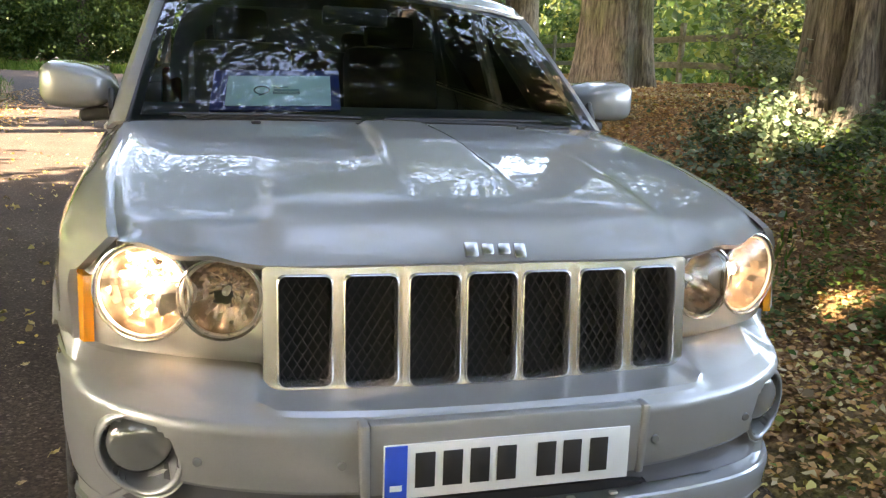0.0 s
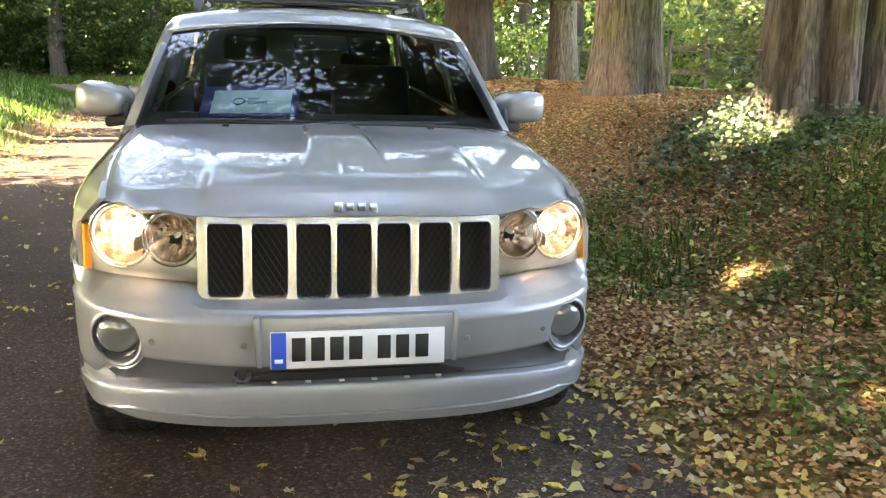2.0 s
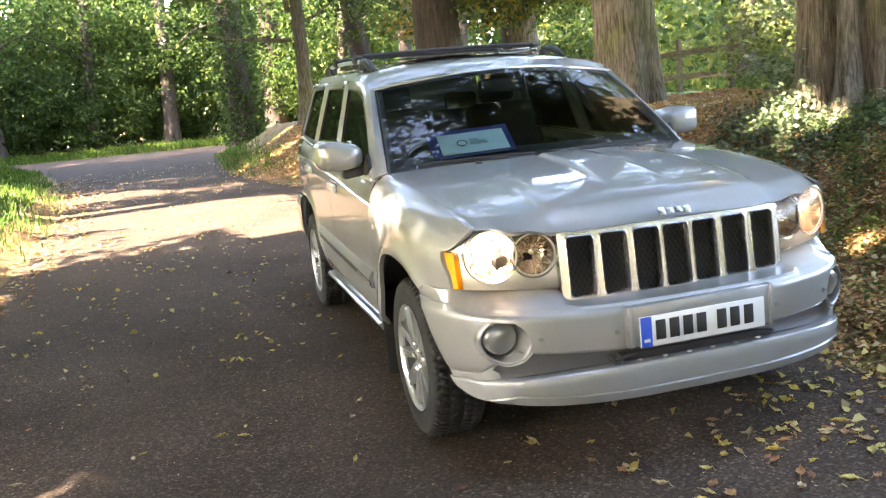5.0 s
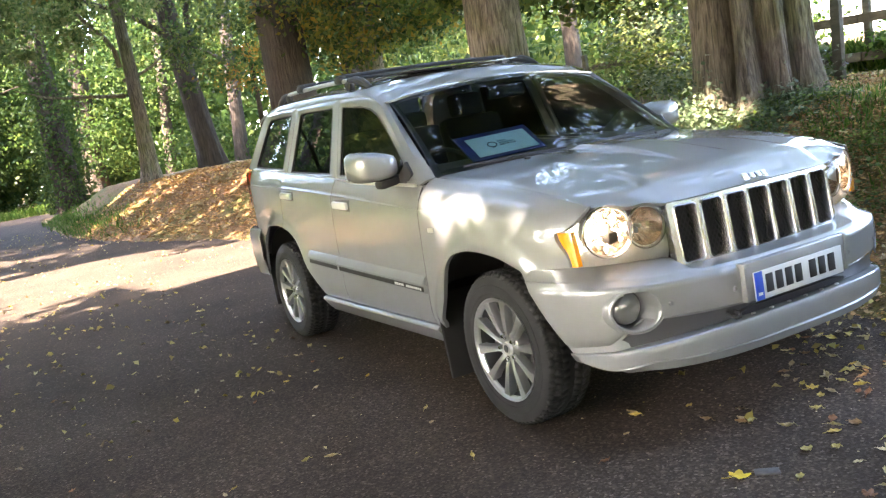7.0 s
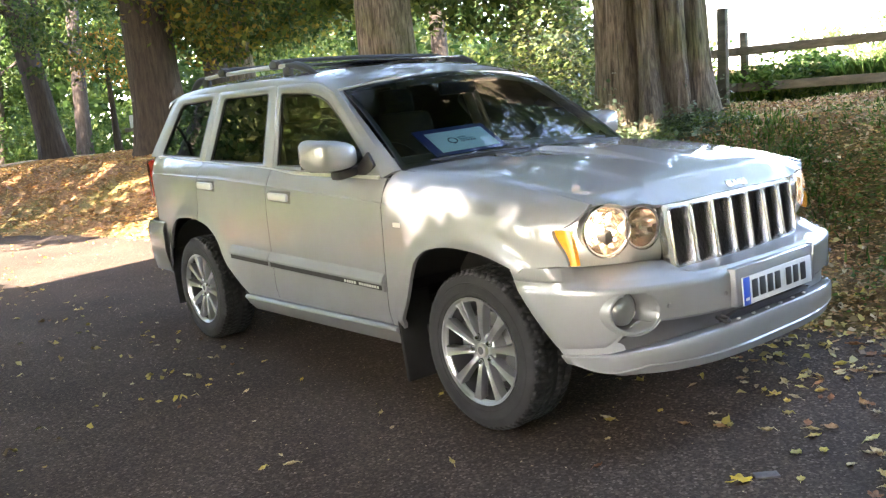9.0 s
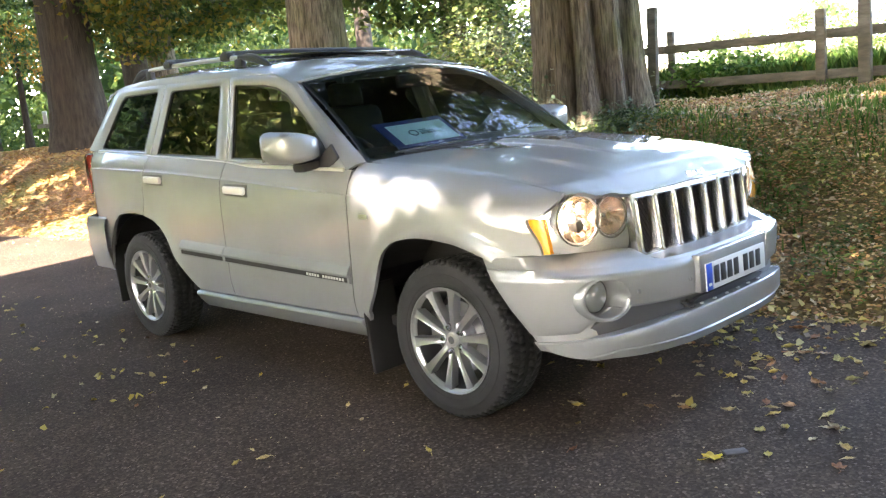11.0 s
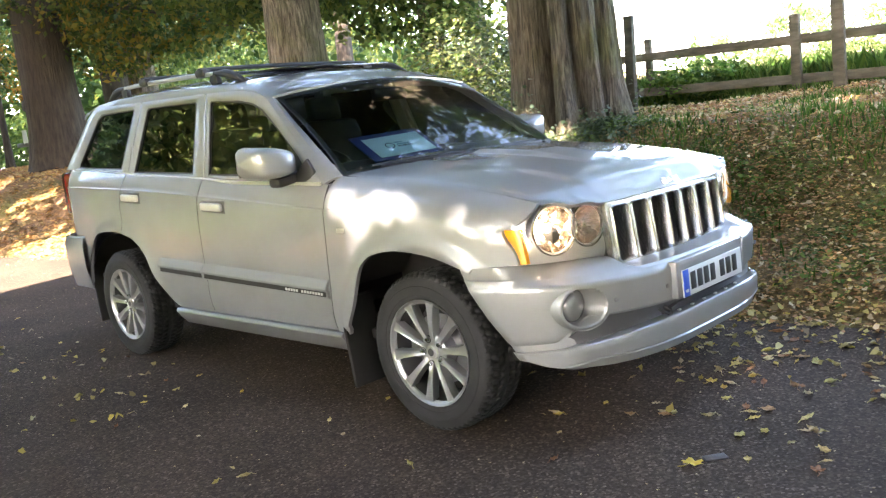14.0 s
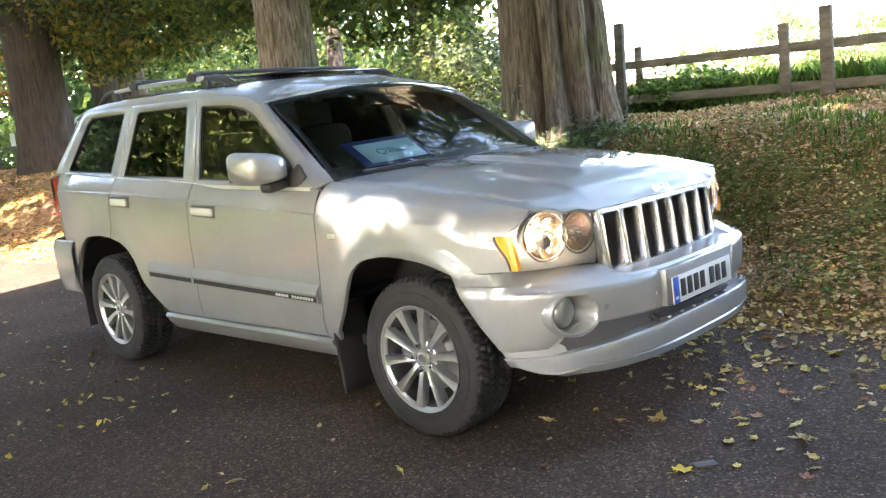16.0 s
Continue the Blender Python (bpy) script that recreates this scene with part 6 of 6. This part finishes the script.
leaf_mesh("leaf_litter", strewn(5000, -5.2, -3.2, 4, 26, lambda x, y: np.abs(ROAD_L(y) - x + 0.1) < rng.exponential(0.35, len(x))), 0.07, LITTER, 1.2, 0.6, 0.3, "pale fallen leaves along the verge edge", "stuff", category="leaves")
leaf_mesh("yellow_leaf_litter", strewn(1500, 1.0, 4.5, -4.5, 6, lambda x, y: rng.uniform(size=len(x)) < 0.12 + 0.8 * np.exp(-np.clip(x - ROAD_R(y), 0, 9) / 0.5), 0.03), 0.050, LITTER_YELLOW, 1.5, 0.6, 0.4, "yellow leaves fallen on the foot of the bank", "stuff", category="leaves", rich=True)
p = strewn(52000, 1.15, 5.6, -4.5, 4.0, banded(0.35, 2.2, 0.62, 1.1, 0.0), 0.02)
p[:, 2] += rng.exponential(0.02, len(p))
leaf_mesh("ground_ivy", p, 0.034, HERB_DARK, 0.7, 0.8, 0.25, "low dark green ivy and herbs on the bank", "stuff", category="plants", rich=True)
p = strewn(60000, 1.15, 6.2, -4.5, 3.2, banded(0.25, 2.6, 0.66, 1.7, 2.0), 0.03)
p[:, 2] += rng.exponential(0.04, len(p))
leaf_mesh("bank_herbs", p, 0.034, HERB, 0.6, 0.7, 0.25, "fresh green herbs in patches on the bank", "stuff", category="plants", rich=True)
# ivy mound round the old tree's foot
a = rng.uniform(0, 2 * math.pi, 12000)
rr = 0.58 + rng.exponential(0.34, 12000)
zz = rng.exponential(0.07, 12000) * np.clip(1.5 - rr, 0.12, 1) * (1 + 0.9 * np.clip(-np.cos(a - 0.3), 0, 1))
ix, iy = 3.98 + rr * np.cos(a), 2.67 + rr * np.sin(a)
zz *= np.where((a > 3.3) & (a < 5.2), 0.4, 1.0)
k = (np.cos(a) < -0.15) | (np.sin(a) > 0.4)
leaf_mesh("ivy", np.stack([ix, iy, height(ix, iy) + 0.02 + zz], 1)[k], 0.046, IVY, 0.2, 0.8, 0.25, "ivy heaped round the old tree's foot", "stuff", category="ivy", rich=True)
p = np.vstack([cloud((5.15, 3.1, 1.30), (0.30, 0.35, 0.30), 18, 60, 0.12), cloud((4.7, 4.3, 1.8), (0.6, 0.6, 0.6), 26, 60, 0.2)])
pale_bush = cloud((5.7, 5.5, 1.9), (1.1, 1.0, 0.8), 80, 60, 0.2)
leaf_mesh("elder_bush", pale_bush[pale_bush[:, 2] > 1.0], 0.075, LEAF_BRIGHT, 0.2, 0.7, 0.25, "pale green sunlit bush between the trunks", category="shrub", rich=True)
p = p[p[:, 2] > height(p[:, 0], p[:, 1]) + 0.01]
leaf_mesh("ivy_bush", p, 0.055, IVY, 0.2, 0.8, 0.25, "glossy ivy bush on the bank", category="shrub", rich=True)
p = np.vstack([cloud((6.9, 2.7, 1.35), (0.5, 0.7, 0.30), 50, 60, 0.13), cloud((7.2, 1.7, 1.30), (0.5, 0.6, 0.2), 30, 60, 0.12), cloud((7.0, 4.6, 1.6), (0.8, 0.8, 0.5), 30, 60, 0.2)])
leaf_mesh("nettle_clump", p, 0.075, GRASS, 0.2, 0.6, 0.25, "bright green nettles at the fence", category="plants", rich=True)


def blades(name, p, h, mat, label, lean=0.5):
    k = len(p)
    hh = h * rng.uniform(0.5, 1.3, k)[:, None]
    d = rng.normal(size=(k, 2))
    side = np.stack([-d[:, 1], d[:, 0], np.zeros(k)], 1)
    side /= np.linalg.norm(side, axis=1)[:, None]
    bend = np.concatenate([d * lean, np.zeros((k, 1))], 1) * hh * 0.6
    up = np.array([0, 0, 1.0])
    w = 0.006 + 0.02 * h
    vs = np.stack([p - side * w, p + side * w, p + up * hh * 0.6 + bend * 0.4 + side * w * 0.7, p + up * hh + bend, p + up * hh * 0.6 + bend * 0.4 - side * w * 0.7], 1)
    me = bpy.data.meshes.new(name)
    me.vertices.add(k * 5)
    me.vertices.foreach_set("co", vs.reshape(-1))
    me.loops.add(k * 5)
    me.loops.foreach_set("vertex_index", np.arange(k * 5))
    me.polygons.add(k)
    me.polygons.foreach_set("loop_start", np.arange(k) * 5)
    me.materials.append(mat)
    me.update(calc_edges=True)
    return tagged(new(name, me), label, "grass", kind="stuff")


blades("verge_grass", strewn(16000, -9, -3.6, 5, 32, lambda x, y: ROAD_L(y) - x > rng.normal(0.35, 0.25, len(x)), 0), 0.16, GRASS, "short green grass on the verge")
blades("meadow_edge_grass", strewn(30000, 6.5, 10, -6, 6, lambda x, y: lumpy(x, y, 0.9, 1) > 0.12, 0), 0.34, GRASS, "tall bright green grass beyond the fence")
blades("meadow_grass", strewn(14000, 11, 30, -10, 16, None, 0), 0.4, GRASS, "sunlit meadow grass")
blades("bank_grass", strewn(26000, 1.6, 6.4, -4.5, 2.6, lambda x, y: lumpy(x, y, 1.3, 3) + rng.normal(0, 0.15, len(x)) > 0.70, 0), 0.08, GRASS, "thin grass tufts on the bank")
blades("crest_grass", strewn(9000, -1.6, 2.6, 16, 31, lambda x, y: (x - ROAD_R(y) > rng.normal(-0.05, 0.12, len(x))) & (x - ROAD_R(y) < rng.normal(1.0, 0.35, len(x))) & (rng.uniform(size=len(x)) < smooth(15, 21, y)), 0), 0.14, GRASS, "green grass along the crest of the bank")
blades("far_verge_grass", strewn(9000, -22, 2, 42.5, 46.5, None, 0), 0.35, GRASS, "green herbs along the bend")

# leaves lying on the asphalt: each its own thing near the car, the rest joined
def leaf_proto(length, width, curl, arch, twist, stem=True):
    """A pointed leaf, cupped along its midrib, arched and twisted, with a thin stalk."""
    outline = ((0.0, 0.02), (0.14, 0.55), (0.32, 0.95), (0.52, 1.0), (0.72, 0.72), (0.88, 0.36), (1.0, 0.02))
    rows = []
    for u, w in outline:
        row = []
        for q in (-1.0, -0.5, 0.0, 0.5, 1.0):
            a = twist * (u - 0.3)
            across, up = q * w * width / 2, curl * q * q * w * width / 2 + 0.004 * math.sin(u * 17 + q * 3)
            row.append(((u - 0.45) * length, across * math.cos(a) - up * math.sin(a), 0.006 + abs(across * math.sin(a)) * 0.5 + up * math.cos(a) + arch * (u - 0.45) ** 2 * length))
        rows.append(row)
    bm = grid(rows)
    if stem:
        bm = tube([(-0.45 * length, 0, 0.006 + arch * 0.2 * length), (-0.62 * length, 0.004, 0.004), (-0.78 * length, 0.002, 0.003)], 0.0011, 4, bm)
    return bm


def lobed_proto(radius, ripple):
    """A five-lobed leaf with notched edges."""
    bm = bmesh.new()
    mid = bm.verts.new((0, 0, 0.010))
    ring = []
    for k in range(40):
        a = 2 * math.pi * k / 40
        lobe = 0.62 + 0.38 * abs(math.cos(2.5 * (a - math.pi / 2))) ** 0.8
        r = radius * (lobe * (0.94 + 0.06 * (-1) ** k)) * (0.55 if abs(a - 1.5 * math.pi) < 0.22 else 1)
        ring.append(bm.verts.new((r * math.cos(a), r * math.sin(a), 0.005 + ripple * radius * (0.5 + 0.5 * math.sin(a * 5 + 0.6)))))
    for a, b in zip(ring, ring[1:] + ring[:1]):
        bm.faces.new((mid, a, b))
    return tube([(0, -0.5 * radius, 0.006), (0.005, -1.1 * radius, 0.004), (-0.004, -1.6 * radius, 0.003)], 0.0012, 4, bm)


LEAF_ONE = material("single_fallen_leaf", (0.4, 0.3, 0.1), 0.6, **{"Specular IOR Level": 0.3})
info = node(LEAF_ONE, "ShaderNodeObjectInfo")
ramp = node(LEAF_ONE, "ShaderNodeValToRGB")
tones = ramp.color_ramp.elements
while len(tones) < 7:
    tones.new(0.5)
for e_, (p_, c_) in zip(tones, ((0.0, (0.24, 0.11, 0.05)), (0.10, (0.42, 0.19, 0.07)), (0.2, (0.46, 0.33, 0.17)), (0.4, (0.66, 0.55, 0.33)), (0.6, (0.68, 0.55, 0.22)), (0.8, (0.70, 0.49, 0.06)), (1.0, (0.60, 0.55, 0.22)))):
    e_.position, e_.color = p_, (*c_, 1)
link(LEAF_ONE, info.outputs["Random"], ramp.inputs[0])
mottle = vary(LEAF_ONE, [(0.62, 0.56, 0.48), (1.0, 1.0, 1.0)], 70, 4, [0.36, 0.55], socket=None)
link(LEAF_ONE, mix(LEAF_ONE, ramp.outputs[0], mottle, 1.0, "MULTIPLY"), bsdf(LEAF_ONE).inputs["Base Color"])
bumpy(LEAF_ONE, 160, 0.4, 0.003)
MAPLE_YELLOW = material("yellow_maple_leaf", (0.68, 0.47, 0.02), 0.5)
vary(MAPLE_YELLOW, [(0.50, 0.30, 0.03), (0.76, 0.55, 0.03)], 40, 5)


def leaf_data(bm, mat):
    me = bpy.data.meshes.new("fallen_leaf")
    bm.to_mesh(me)
    bm.free()
    me.materials.append(mat)
    me.shade_smooth()
    return me


protos = [leaf_data(leaf_proto(*v), LEAF_ONE) for v in ((0.070, 0.032, 0.35, 0.5, 0.5), (0.064, 0.026, 0.8, 0.9, -0.7), (0.058, 0.040, 0.25, 0.3, 0.3), (0.075, 0.024, 0.9, 0.4, 1.1), (0.052, 0.034, 0.5, 1.1, -0.3), (0.048, 0.030, -0.3, -0.2, 0.6, False))] + [leaf_data(lobed_proto(0.034, 0.30), LEAF_ONE)]
maple = leaf_data(lobed_proto(0.040, 0.22), MAPLE_YELLOW)


def lay_leaf(me, x, y, size, turn, label):
    ob = new("fallen_leaf", me)
    ob.matrix_world = pose(x, y, 0.003 + float(height(x, y)), rng.normal(0, 5), rng.normal(0, 5), turn) @ Matrix.Diagonal((size, size, size, 1))
    return tagged(ob, label, "leaf", "leaves on the asphalt")


lay_leaf(maple, -0.687, -1.088, 1.05, 250, "bright yellow lobed leaf lying on the asphalt")
stone = box((0.085, 0.045, 0.010), (-0.600, -1.130, LANE + 0.006), 0.004, Matrix.Rotation(radians(-40), 4, "Z"))
STONE = material("grey_stone", (0.16, 0.15, 0.15), 0.8)
vary(STONE, [(0.08, 0.074, 0.072), (0.14, 0.13, 0.125)], 30, 5)
bumpy(STONE, 60, 0.5, 0.004)
tagged(part("flat_stone", stone, STONE, None), "flat grey stone beside the yellow leaf", "stone")
marks = [(-0.564, -1.236, 0.9), (-0.907, -0.634, 0.9), (-0.378, -0.64, 1.0), (-0.288, -0.791, 1.0), (-0.248, -0.929, 1.1), (-0.087, -1.009, 1.0), (-0.075, -1.098, 1.2), (-0.374, -1.117, 1.2), (-0.305, -1.181, 1.0), (-0.384, -1.433, 1.3), (-0.533, -1.469, 0.9), (-0.136, -1.055, 0.9), (-0.188, -1.09, 1.0), (-0.103, -1.267, 1.2), (-0.224, -1.344, 1.0), (-0.669, -0.482, 0.8), (-0.503, -0.343, 1.0), (-0.52, -0.37, 1.0), (-0.29, -0.458, 0.9), (0.298, -0.697, 1.2), (0.219, -0.952, 1.1), (0.228, -1.084, 1.2), (0.633, -0.953, 1.3), (0.26, -1.10, 1.1), (-1.637, 0.35, 0.9), (-1.108, 1.978, 0.8), (-1.284, 4.08, 1.0)]
count = 0
while count < 290:
    if count < len(marks):
        x, y, s_ = marks[count]
    else:
        q = rng.uniform()
        if q < 0.62:
            x, y, s_ = rng.uniform(-0.5, 1.35), rng.uniform(-1.9, -0.25), rng.uniform(0.65, 1.15)
            if rng.uniform() > 0.10 + 0.85 * smooth(-0.5, 0.9, x):
                continue
        elif q < 0.76:
            x, y, s_ = rng.uniform(0.3, 1.4), rng.uniform(-2.8, 0.3), rng.uniform(0.8, 1.25)
        elif q < 0.88:
            x, y, s_ = rng.uniform(-1.5, -0.7), rng.uniform(0.2, 6.5), rng.uniform(0.5, 0.9)
        else:
            x, y, s_ = rng.uniform(-3.3, -1.1), rng.uniform(-0.6, 7), rng.uniform(0.5, 0.95)
    lay_leaf(protos[min(6, int(rng.integers(25)) // 4)], x, y, s_ * 0.88, rng.uniform(0, 360), "curled yellow-brown fallen leaf lying on the asphalt")
    count += 1
p = np.vstack([strewn(1500, -0.4, 1.7, -4.0, 0.4, lambda x, y: rng.uniform(size=len(x)) < 0.05 + 0.85 * smooth(0.3, 1.2, x), 0.004), strewn(260, -3.5, -0.9, 1.5, 9, None, 0.004), strewn(500, -3.6, 1.1, 8, 26, None, 0.004), strewn(300, 0.7, 1.3, 0.4, 8, None, 0.004)])
leaf_mesh("scattered_leaves", p, 0.050, LITTER_YELLOW, 2.0, 0.6, 0.5, "yellow-brown leaves scattered on the lane", "stuff", category="leaves", rich=True)
# crumbs of bark and leaf
p = strewn(1500, -3.4, 1.3, -2.5, 8, None, 0.003)
leaf_mesh("leaf_crumbs", p, 0.012, LITTER_TAN, 2.0, 0.6, 0.3, "small pale leaf crumbs on the asphalt", "stuff", category="leaves")
